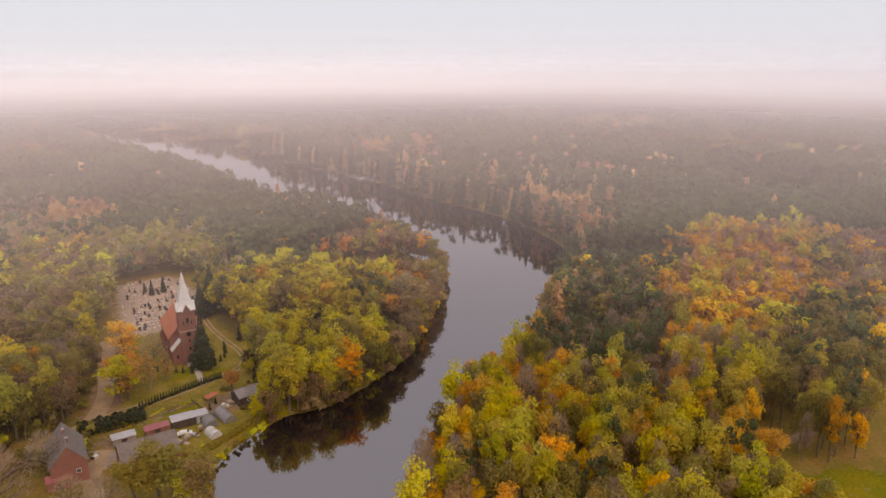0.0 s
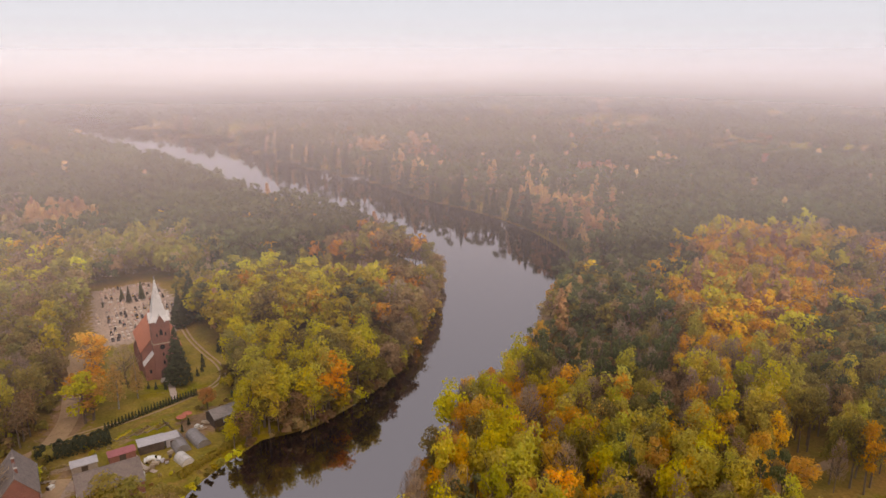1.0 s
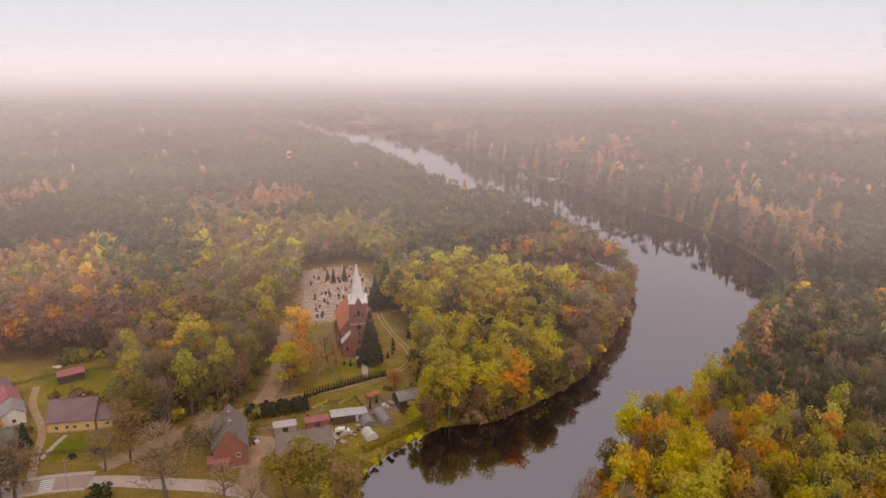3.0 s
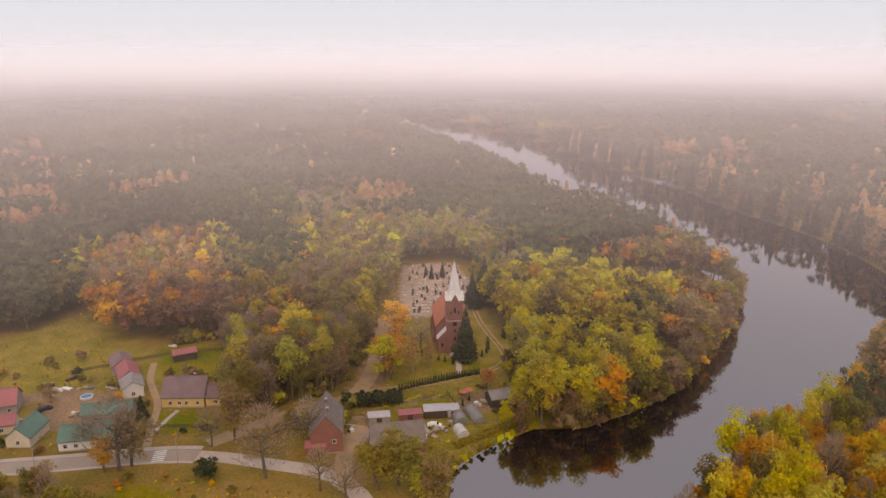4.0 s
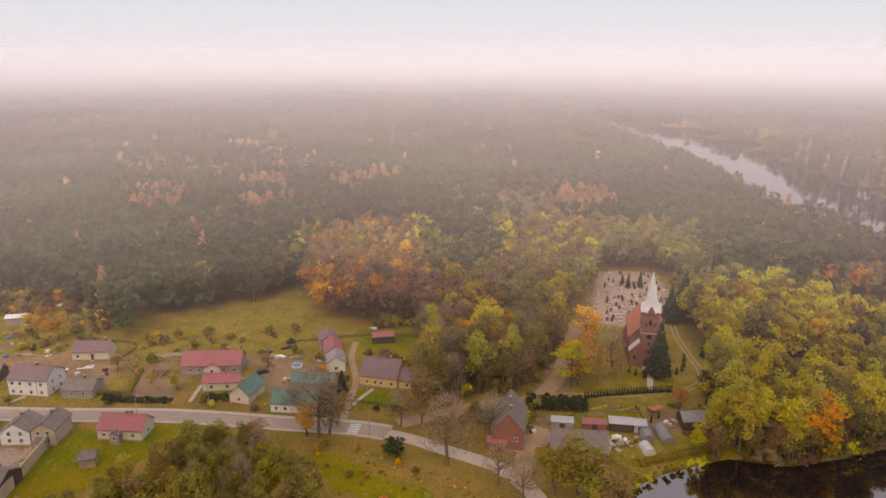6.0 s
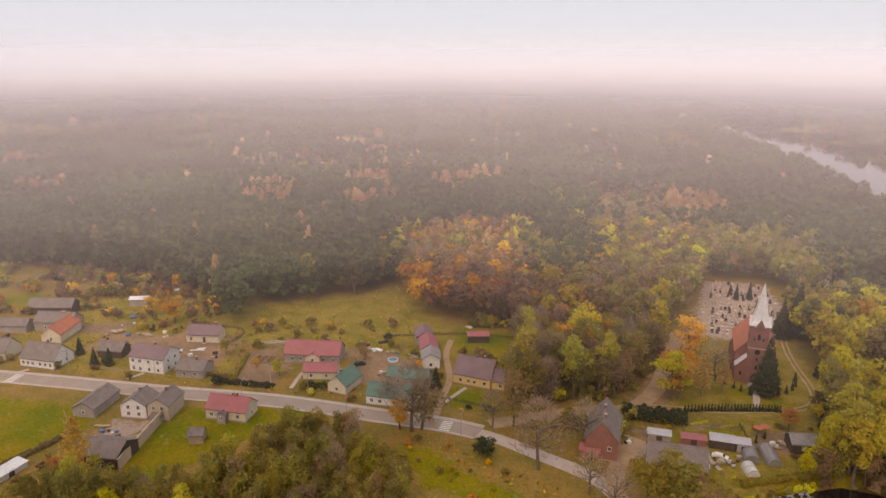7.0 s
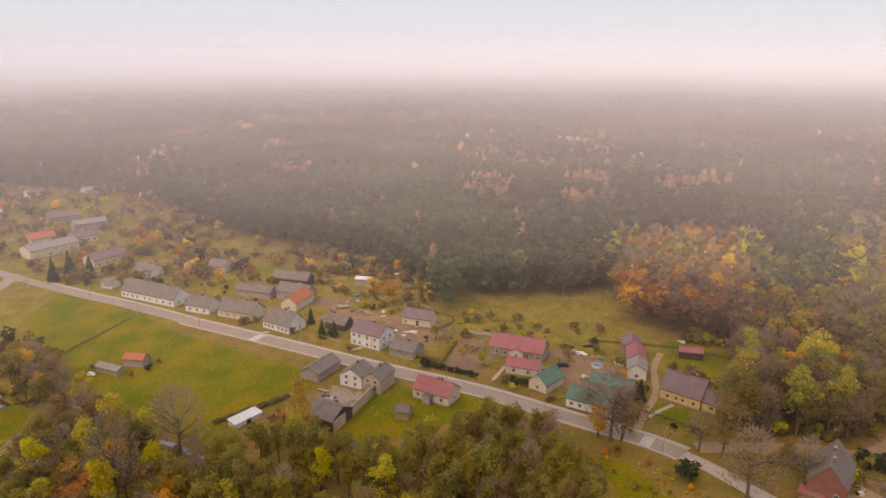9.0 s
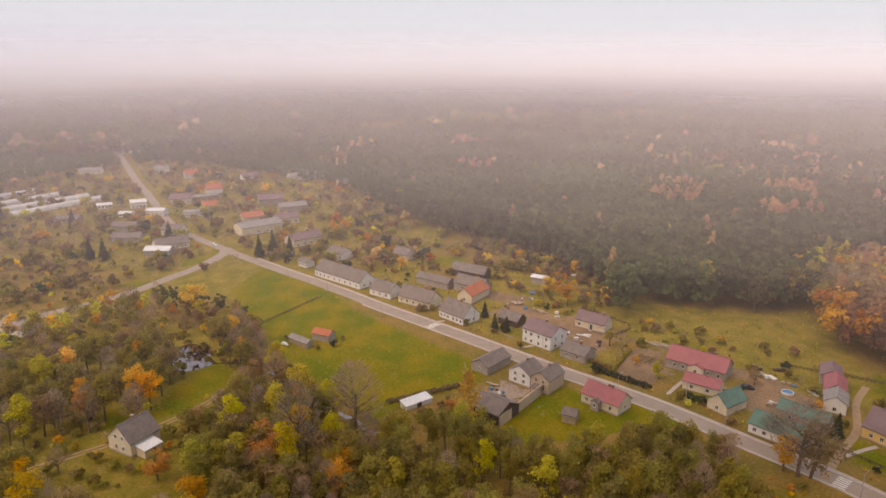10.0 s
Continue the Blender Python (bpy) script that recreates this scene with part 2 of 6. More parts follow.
def haze_material(name, stops, low, high):
    """Distance haze painted on a see-through sheet: faint at the foot, thick towards the horizon; stops are (height in
    metres, share of light held back); its tone turns paler from low to high.
    """
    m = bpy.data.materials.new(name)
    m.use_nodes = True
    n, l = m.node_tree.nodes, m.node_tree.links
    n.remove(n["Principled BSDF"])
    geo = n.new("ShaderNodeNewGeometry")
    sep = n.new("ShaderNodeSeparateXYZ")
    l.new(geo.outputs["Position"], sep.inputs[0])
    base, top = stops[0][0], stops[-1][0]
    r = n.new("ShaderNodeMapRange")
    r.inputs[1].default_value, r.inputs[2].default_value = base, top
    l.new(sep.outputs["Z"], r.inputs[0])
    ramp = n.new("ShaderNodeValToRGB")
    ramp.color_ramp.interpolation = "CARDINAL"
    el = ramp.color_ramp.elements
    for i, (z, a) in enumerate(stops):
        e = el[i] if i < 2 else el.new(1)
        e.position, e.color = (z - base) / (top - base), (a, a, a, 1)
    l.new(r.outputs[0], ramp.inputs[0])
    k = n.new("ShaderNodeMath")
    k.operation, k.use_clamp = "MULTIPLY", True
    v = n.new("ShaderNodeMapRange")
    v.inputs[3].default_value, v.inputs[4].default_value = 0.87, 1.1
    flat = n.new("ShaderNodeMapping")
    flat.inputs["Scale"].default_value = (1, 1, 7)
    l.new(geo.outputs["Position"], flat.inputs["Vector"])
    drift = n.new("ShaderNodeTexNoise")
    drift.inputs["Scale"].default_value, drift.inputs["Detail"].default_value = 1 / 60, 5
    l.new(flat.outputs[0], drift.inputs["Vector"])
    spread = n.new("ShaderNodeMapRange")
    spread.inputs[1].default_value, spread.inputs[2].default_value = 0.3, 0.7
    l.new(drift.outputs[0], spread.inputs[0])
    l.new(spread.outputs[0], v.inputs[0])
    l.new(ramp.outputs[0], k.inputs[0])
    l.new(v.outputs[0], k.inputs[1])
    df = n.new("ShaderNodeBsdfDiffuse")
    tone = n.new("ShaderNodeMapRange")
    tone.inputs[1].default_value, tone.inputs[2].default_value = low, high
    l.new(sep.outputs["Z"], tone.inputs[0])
    # Painted haze colour: pinkish low down, bluish towards the horizon.
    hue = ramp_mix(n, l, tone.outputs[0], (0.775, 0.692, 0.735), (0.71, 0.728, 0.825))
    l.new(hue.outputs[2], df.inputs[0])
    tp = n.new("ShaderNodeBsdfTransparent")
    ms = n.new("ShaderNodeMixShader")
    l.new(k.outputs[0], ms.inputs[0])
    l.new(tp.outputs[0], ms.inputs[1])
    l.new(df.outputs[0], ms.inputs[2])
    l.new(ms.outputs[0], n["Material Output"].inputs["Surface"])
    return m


# ---- mesh tools ----
def join(*pieces):
    vs, fs, k = [], [], 0
    for v, f in pieces:
        vs.extend(v)
        fs.extend([tuple(i + k for i in face) for face in f])
        k += len(v)
    return vs, fs


def box(cx, cy, cz, sx, sy, sz, turn=0.0, bevel=0.0):
    """A box about its centre, its upright edges cut off by bevel."""
    hx, hy, hz = sx / 2, sy / 2, sz / 2
    b = min(bevel, hx * 0.9, hy * 0.9)
    ring = [(-hx, -hy), (hx, -hy), (hx, hy), (-hx, hy)] if not b else [
        (-hx + b, -hy), (hx - b, -hy), (hx, -hy + b), (hx, hy - b), (hx - b, hy), (-hx + b, hy), (-hx, hy - b), (-hx, -hy + b)]
    c, s = math.cos(turn), math.sin(turn)
    n = len(ring)
    v = [(cx + x * c - y * s, cy + x * s + y * c, cz + z) for z in (-hz, hz) for x, y in ring]
    f = [tuple(range(n - 1, -1, -1)), tuple(range(n, 2 * n))]
    f += [(i, (i + 1) % n, n + (i + 1) % n, n + i) for i in range(n)]
    return v, f


def prism(profile, y0, y1):
    """A profile of (x, z) points drawn out from y0 to y1."""
    n = len(profile)
    v = [(x, y0, z) for x, z in profile] + [(x, y1, z) for x, z in profile]
    f = [tuple(range(n)), tuple(range(2 * n - 1, n - 1, -1))]
    f += [(i, i + n, (i + 1) % n + n, (i + 1) % n) for i in range(n)]
    return v, f


def prism_x(profile, x0, x1):
    v, f = prism(profile, x0, x1)
    return [(y, x, z) for x, y, z in v], [tuple(reversed(q)) for q in f]


def tube(p, q, r0, r1, sides=6):
    p, q = Vector(p), Vector(q)
    a = (q - p).normalized()
    u = a.orthogonal().normalized()
    w = a.cross(u)
    v = []
    for c, r in ((p, r0), (q, r1)):
        v += [tuple(c + (u * math.cos(k) + w * math.sin(k)) * r) for k in [2 * math.pi * i / sides for i in range(sides)]]
    f = [(i, (i + 1) % sides, sides + (i + 1) % sides, sides + i) for i in range(sides)]
    return v, f + [tuple(range(sides, 2 * sides)), tuple(range(sides - 1, -1, -1))]


def lathe(profile, sides=10, cx=0.0, cy=0.0):
    """A profile of (radius, z) turned round the upright axis."""
    v = [(cx + r * math.cos(2 * math.pi * i / sides), cy + r * math.sin(2 * math.pi * i / sides), z) for r, z in profile for i in range(sides)]
    f = [(k * sides + i, k * sides + (i + 1) % sides, (k + 1) * sides + (i + 1) % sides, (k + 1) * sides + i)
         for k in range(len(profile) - 1) for i in range(sides)]
    f += [tuple(range(sides - 1, -1, -1)), tuple(range((len(profile) - 1) * sides, len(profile) * sides))]
    return v, f


def mesh_of(name, geo, material):
    me = bpy.data.meshes.new(name)
    me.from_pydata(geo[0], [], geo[1])
    if material:
        me.materials.append(material)
    return me


FOOT = []


def part(name, geo, material, parent=None, label=""):
    me = geo if isinstance(geo, bpy.types.Mesh) else mesh_of(name, geo, material)
    ob = new(name, me)
    if parent:
        ob.parent = parent
    return tagged(ob, label)


def thing(name, m, label, category, group="", kind=""):
    ob = new(name)
    ob.matrix_world = m
    return tagged(ob, label, category, group, kind)


def inside(pts, poly):
    """Which of the points lie in the polygon, and how far every one is from its edge (inside: negative)."""
    pts, poly = np.asarray(pts, float), np.asarray(poly, float)
    dist, odd = np.full(len(pts), 1e9), np.zeros(len(pts), bool)
    for a, b in zip(poly, np.roll(poly, -1, 0)):
        e = b - a
        k = np.clip(((pts - a) @ e) / (e @ e), 0, 1)
        dist = np.minimum(dist, np.hypot(*(pts - a - k[:, None] * e).T))
        cross = (a[1] > pts[:, 1]) != (b[1] > pts[:, 1])
        with np.errstate(divide="ignore", invalid="ignore"):
            xi = a[0] + (pts[:, 1] - a[1]) * e[0] / (e[1] if e[1] else 1e-9)
        odd ^= cross & (pts[:, 0] < xi)
    return np.where(odd, -dist, dist)


def along(line, step=3.0):
    """A smooth line through the points given."""
    p = [Vector((*q, 0)) for q in line]
    p = [2 * p[0] - p[1], *p, 2 * p[-1] - p[-2]]
    res = []
    for a, b, c, d in zip(p, p[1:], p[2:], p[3:]):
        n = max(2, int((c - b).length / step))
        for i in range(n):
            t = i / n
            res.append(0.5 * (2 * b + (c - a) * t + (2 * a - 5 * b + 4 * c - d) * t * t + (3 * b - a - 3 * c + d) * t ** 3))
    return [(v.x, v.y) for v in res] + [tuple(line[-1])]


def line_distance(pts, line):
    pts, line = np.asarray(pts, float), np.asarray(line, float)
    dist = np.full(len(pts), 1e9)
    for a, b in zip(line, line[1:]):
        e = b - a
        k = np.clip(((pts - a) @ e) / (e @ e + 1e-9), 0, 1)
        dist = np.minimum(dist, np.hypot(*(pts - a - k[:, None] * e).T))
    return dist


# ---- the lie of the land ----
LAKE = [(-60, 136), (-63, 146), (-63.4, 153.5), (-61, 161), (-57, 169), (-53, 176), (-50.5, 180.5), (-41, 185), (-36, 188), (-26, 202),
        (-17, 217), (-12, 232), (-7, 259), (-2, 286), (2, 320), (-5, 345), (-18, 368), (-42, 402), (-64, 426), (-98, 462), (-150, 522), (-206, 588),
        (-316, 732), (-432, 870), (-532, 985), (-625, 1105), (-665, 1185), (-590, 1230), (-440, 1084), (-342, 984), (-284, 930), (-217, 822), (-166, 741), (-130, 694), (-102, 661), (-71, 629), (-42, 586), (-17, 540),
        (5, 512), (24, 491), (42, 465), (57, 435), (68.5, 399), (74, 368), (70, 330), (56, 300), (43, 261), (34, 228), (28, 210), (15, 198), (8, 190), (2, 177),
        (-2, 162), (-5, 150), (-7, 142), (-10, 118), (-25, 104), (-45, 116)]
CREEK = along([(-60, 128), (-90, 95), (-118, 62), (-140, 35), (-160, 21), (-174.8, 11.5), (-183, 6), (-209, -13), (-228, -27), (-233.4, -33.6), (-240, -52), (-262, -70)])
POND = [(-234, -46), (-250, -50), (-255, -58), (-242, -63), (-229, -56)]
ROAD = along([(-960, -302), (-784, -231), (-702, -201), (-613, -169), (-544, -142), (-493, -123), (-449, -106), (-414, -86), (-385, -65), (-368, -52.5), (-349, -38), (-331, -23.5),
              (-318, -12.5), (-300, 1.5), (-282.5, 14.5), (-264, 29.4), (-246, 44), (-228, 58), (-211.6, 71), (-196.4, 84), (-181, 96), (-157, 111.6), (-138, 124), (-124, 129.7), (-109, 132.6),
              (-96, 134.8), (-87, 133.5), (-77, 128), (-68, 116)])
SIDE_ROAD = along([(-386, -63), (-375, -62.5), (-361, -67), (-346, -74), (-334, -82), (-319, -91), (-309, -100), (-300, -109), (-293, -118), (-283, -133), (-270, -152), (-250, -182)])
LANE_CHURCH = along([(-131, 134), (-124, 150), (-116.3, 164.6), (-109.3, 174), (-111, 190), (-117, 205), (-124, 220), (-133, 241)])
LANE_LOOP = along([(-112, 171), (-104, 182), (-95, 189), (-87, 197), (-78.4, 208), (-74.5, 214), (-73.8, 222), (-78.5, 231), (-86.6, 241), (-96, 254), (-104, 268)])
LANE_FARM = along([(-141, 120), (-152.5, 134), (-161.6, 145.5), (-176.5, 157), (-186, 168)])
LANE_BRICK = along([(-84, 131), (-92, 142), (-95.7, 151.4), (-97, 160)])
LANE_SOUTH = along([(-150, -110), (-172, -84), (-186, -62), (-200, -46), (-214, -37)])
LANE_EAST = along([(88, 118), (78, 140), (84, 153), (110, 168)])
LAWNS = dict(
    green=[[(-312, -50), (-346, -40), (-322, -14), (-278, 5), (-222, 46), (-206, 45), (-198, 18), (-186, 9), (-220, -14), (-253, -32)],
           [(-202, 66), (-176, 40), (-166, 42), (-170, 75), (-172, 100), (-185, 91)],
           [(-196, 181), (-176, 192), (-153, 170), (-180, 164)],
           [(-140, 106), (-132, 112), (-114, 112), (-100, 116), (-98, 108), (-121, 99)],
           [(-360, 40), (-352, 60), (-318, 70), (-322, 56)],
           [(-62, 166), (-58, 190), (-44, 188), (-54, 176)],
           [(-93, 182), (-83, 191), (-77, 184), (-87, 175)], [(-158, 141), (-147, 147), (-136, 143), (-147, 133)],
           [(-186, 106), (-196, 116), (-192, 121), (-182, 112)],
           [(-86, 205), (-80, 208), (-76, 215), (-84, 215)],
           [(-95, 204), (-88, 208), (-90, 215), (-97, 213)],
           [(84, 122), (80, 140), (110, 150), (130, 136), (110, 116)],
           [(-240, -46), (-216, -54), (-196, -60), (-199, -48), (-222, -36)], [(-264, -94), (-242, -92), (-232, -76), (-254, -76)], [(-352, -84), (-366, -78), (-376, -66), (-356, -66)],
           [(-326, -104), (-334, -96), (-316, -76), (-300, -74)], [(-206, -76), (-192, -70), (-190, -56), (-200, -62)]],
    dry=[[(-290, -120), (-300, -100), (-262, -44), (-215, -26), (-169, 2), (-140, 8), (-140, -90), (-200, -200)], [(-1081, 552), (-975, 709), (-875, 616), (-942, 518)], [(-1254, 1508), (-1049, 1528), (-828, 1335), (-954, 1220)], [(-1023, -29), (-1103, 107), (-880, 94), (-847, -5)],
         [(-275, 120), (-256, 167), (-250, 196), (-200, 178), (-170, 160), (-205, 120), (-245, 105)],
         [(-330, 60), (-300, 140), (-270, 125), (-240, 100), (-200, 90), (-280, 30)],
         [(-110, 175), (-128, 240), (-100, 260), (-76, 240), (-68, 214), (-85, 195)],
         [(-100, 165), (-85, 193), (-66, 210), (-58, 190), (-64, 160), (-80, 150)],
         [(-700, -260), (-640, -60), (-500, 40), (-400, 60), (-280, 30), (-300, -50), (-420, -200)],
         [(-160, 140), (-130, 133), (-120, 152), (-142, 162)],
         [(-200, -60), (-180, -40), (-210, -20), (-232, -30), (-215, -50)]],
    soil=[[(-92, 178), (-86, 183), (-85, 181.5), (-90.5, 176.5)], [(-104, 163), (-98, 168), (-92, 166), (-96, 160)], [(-215, 122), (-205, 134), (-190, 146), (-186, 140), (-200, 126)],
          [(-300, 62), (-284, 84), (-276, 74), (-292, 56)], [(-207, 88), (-228, 105), (-222, 114), (-206, 110), (-195, 96)], [(-203, 43), (-202, 53), (-196, 56), (-192, 48), (-196, 42)],
          [(-187, 124), (-196, 136), (-180, 146), (-172, 133), (-176, 120)], [(-268, 58), (-252, 76), (-258, 90), (-280, 72)],
          [(-78, 190), (-69, 200), (-65, 184), (-72, 178)], [(-112, 176), (-123, 215), (-115, 218), (-103, 185)],
          [(-126, 222), (-135, 250), (-128, 252), (-118, 226)], [(-240, 70), (-262, 92), (-240, 108), (-222, 90)]],
    gravel=[[(-141, 268), (-161, 311), (-139, 326), (-117, 300), (-103, 264), (-116, 250), (-126, 246)],
            [(-101, 150), (-95, 160), (-90, 158), (-94, 146)], [(-206, 51), (-200, 60), (-192, 52), (-198, 45)]],
)


def ground_height(pts):
    pts = np.asarray(pts, float)
    sd = np.minimum.reduce((inside(pts, LAKE), line_distance(pts, CREEK) - 0.9, inside(pts, POND)))
    far = np.hypot(pts[:, 0], pts[:, 1])
    swell = 0.25 * np.sin(pts[:, 0] / 17) * np.cos(pts[:, 1] / 21) * np.clip(sd / 15, 0, 1)
    swell = swell + np.clip((far - 900) / 1500, 0, 1) * (5 * np.sin(pts[:, 0] / 420 + 1) + 4 * np.cos(pts[:, 1] / 510)) * np.clip(sd / 120, 0, 1)
    roads = np.minimum(line_distance(pts, ROAD), line_distance(pts, SIDE_ROAD))
    swell = swell * np.clip((roads - 7) / 10, 0, 1)
    return np.where(sd < 0, np.maximum(-1 + 0.4 * sd, -4), -1 + np.minimum(0.3 * sd, 1)) + swell


def ground_sheet():
    def axis(lo, hi, step):
        mid = list(np.arange(lo, hi + step, step))
        out = []
        s, k = step, mid[-1]
        while k < 7000:
            s = min(s * 1.22, 260)
            k += s
            out.append(k)
        s, k = step, lo
        low = []
        while k > -7000:
            s = min(s * 1.22, 260)
            k -= s
            low.append(k)
        return np.array(low[::-1] + mid + out)
    xs, ys = axis(-420, 260, 2.8), axis(-170, 460, 2.8)
    gx, gy = np.meshgrid(xs, ys)
    pts = np.stack([gx.ravel(), gy.ravel()], 1)
    z = ground_height(pts)
    nx, ny = len(xs), len(ys)
    i = (np.arange(ny - 1)[:, None] * nx + np.arange(nx - 1)).ravel()
    faces = np.stack([i, i + 1, i + nx + 1, i + nx], 1)
    me = bpy.data.meshes.new("ground")
    me.from_pydata(np.column_stack([pts, z]).tolist(), [], faces.tolist())
    for name, polys in LAWNS.items():
        w = np.zeros(len(pts))
        for poly in polys:
            w = np.maximum(w, np.clip(0.5 - inside(pts, poly) / 5, 0, 1))
        if name == "dry":
            w = np.maximum(w, np.clip(1 - inside(pts, LAKE) / 9, 0, 1) * (pts[:, 1] < 185) * (pts[:, 0] < -40) * 0.8)
        me.attributes.new(name, "FLOAT", "POINT").data.foreach_set("value", w)
    me.materials.append(GROUND)
    me.shade_smooth()
    return tagged(new("ground", me), "autumn ground of leaf litter, meadow and bare soil", "ground", kind="structure")


ground_sheet()
lake = part("water", ([(x, y, -1.0) for x, y in ((-900, -120), (200, -120), (200, 1600), (-900, 1600))], [(0, 1, 2, 3)]), WATER)
tagged(lake, "dark still lake water with soft tree reflections", "water", kind="structure")


def strip(line, offset, width, z0, z1, drape=False):
    """A band of the given width beside a line, from z0 up to z1; draped: that much above the ground."""
    p = np.array(line)
    d = np.gradient(p, axis=0)
    d /= np.linalg.norm(d, axis=1)[:, None] + 1e-9
    side = np.stack([-d[:, 1], d[:, 0]], 1)
    a, b = p + side * (offset - width / 2), p + side * (offset + width / 2)
    n = len(p)
    ga, gb = (ground_height(a), ground_height(b)) if drape else (np.zeros(n), np.zeros(n))
    v = [(*q, z1 + h) for q, h in zip(a, ga)] + [(*q, z1 + h) for q, h in zip(b, gb)] + [(*q, z0 + h) for q, h in zip(a, ga)] + [(*q, z0 + h) for q, h in zip(b, gb)]
    f = []
    for i in range(n - 1):
        f += [(i, i + 1, n + i + 1, n + i), (2 * n + i, 2 * n + i + 1, i + 1, i), (n + i, n + i + 1, 3 * n + i + 1, 3 * n + i)]
    return [tuple(map(float, q)) for q in v], [tuple(reversed(q)) for q in f]


def setting(name, geo, material, label, category):
    return tagged(part(name, geo, material), label, category, kind="structure")


cut = next(i for i, q in enumerate(ROAD) if q[0] > -132)
junction = next(i for i, q in enumerate(ROAD) if q[0] > -362)
setting("road", strip(ROAD[:cut + 1], 0, 5.7, -0.4, 0.06), ASPHALT, "pale worn asphalt village road", "road")
setting("road_lane", strip(ROAD[cut:], 0, 5.0, -0.4, 0.055), PAVING, "pale sandy lane at the road's end", "road")
setting("road_side", strip(SIDE_ROAD, 0, 6.0, -0.4, 0.05), ASPHALT, "grey asphalt side road towards the south", "road")
setting("pavement", strip(ROAD[junction:cut + 1], 3.85, 1.6, -0.4, 0.17), PAVING, "pale paved footway beside the road", "pavement")
setting("pavement_kerb", strip(ROAD[junction:cut + 1], 2.95, 0.2, -0.4, 0.18), KERB, "pale stone kerb along the road", "kerb")
setting("pavement_south", strip(ROAD[junction + 28:cut + 1], -3.4, 1.0, -0.4, 0.17), PAVING, "narrow pale footway along the meadow", "pavement")
for k, (line, width) in enumerate(((LANE_CHURCH, 5.6), (LANE_FARM, 2.2), (LANE_BRICK, 4.5), (LANE_EAST, 3.0))):
    setting("track", strip(line, 0, width, -0.6, 0.09, True), SAND, "sandy unpaved track with soft edges", "track")
for off in (-0.8, 0.8):
    setting("track", strip(LANE_LOOP, off, 0.7, -0.6, 0.08, True), SAND, "pale wheel rut of a grassy track", "track")
    setting("track", strip(LANE_SOUTH, off, 0.7, -0.6, 0.08, True), SAND, "pale wheel rut of a grassy track", "track")


def zebra(at, turn):
    for k in range(6):
        ob = part("crossing_stripe", box(0, 0, 0, 3.2, 0.5, 0.016), LINE_WHITE)
        ob.matrix_world = pose(*at, 0.072, 0, 0, turn) @ Matrix.Translation((0, -2.6 + k * 1.02, 0))
        tagged(ob, "white painted stripe of a zebra crossing", "road marking", "zebra crossing", "structure")


zebra((-138.8, 123.5), 34)
zebra((-257.6, 34.6), 39)


# ---- haze sheets ----
def haze_sheet(name, radius, heights, material):
    """A see-through cone round the drone, its face sloping up and away all round."""
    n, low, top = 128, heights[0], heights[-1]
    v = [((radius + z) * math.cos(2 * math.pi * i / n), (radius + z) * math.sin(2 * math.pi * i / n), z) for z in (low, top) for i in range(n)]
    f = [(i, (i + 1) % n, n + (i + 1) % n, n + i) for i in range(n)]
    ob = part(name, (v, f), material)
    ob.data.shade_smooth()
    return tagged(ob, "see-through sheet round the drone with painted distance haze", "mist", kind="structure")


# How much of the view the painted haze veils, by the slope at which one looks down from the drone's height.
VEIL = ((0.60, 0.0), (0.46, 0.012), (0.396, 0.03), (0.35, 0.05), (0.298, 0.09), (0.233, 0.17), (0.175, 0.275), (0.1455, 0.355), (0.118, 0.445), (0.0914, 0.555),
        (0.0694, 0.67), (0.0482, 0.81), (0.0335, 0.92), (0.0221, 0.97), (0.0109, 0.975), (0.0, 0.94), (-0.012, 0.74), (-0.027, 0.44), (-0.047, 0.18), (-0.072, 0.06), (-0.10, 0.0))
# Four nested cones close round the drone, added to imitate haze over distance.
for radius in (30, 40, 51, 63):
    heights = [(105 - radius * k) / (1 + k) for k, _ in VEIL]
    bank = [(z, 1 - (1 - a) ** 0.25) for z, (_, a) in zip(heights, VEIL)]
    haze_sheet("mist", radius, heights, haze_material("painted_haze", bank, heights[9], heights[15]))


# ---- trees ----
rng = np.random.default_rng(7)


def leaf_clumps(points, normals, size, g, droop=0.0):
    """An irregular three-cornered clump of leaves at every point."""
    n = len(points)
    nr = normals + g.normal(0, 0.55, (n, 3))
    nr[:, 2] += 0.25 - droop
    nr /= np.linalg.norm(nr, axis=1)[:, None] + 1e-9
    ref = g.normal(0, 1, (n, 3))
    u = np.cross(nr, ref)
    u /= np.linalg.norm(u, axis=1)[:, None] + 1e-9
    w = np.cross(nr, u)
    s = size * g.uniform(0.55, 1.25, (n, 1))
    quad = []
    for a in (0.3, 2.4, 4.5):
        r = s * g.uniform(0.55, 0.95, (n, 1))
        quad.append(points + u * np.cos(a) * r + w * np.sin(a) * r + nr * g.uniform(-0.15, 0.15, (n, 1)) * s)
    return np.stack(quad, 1).reshape(-1, 3)


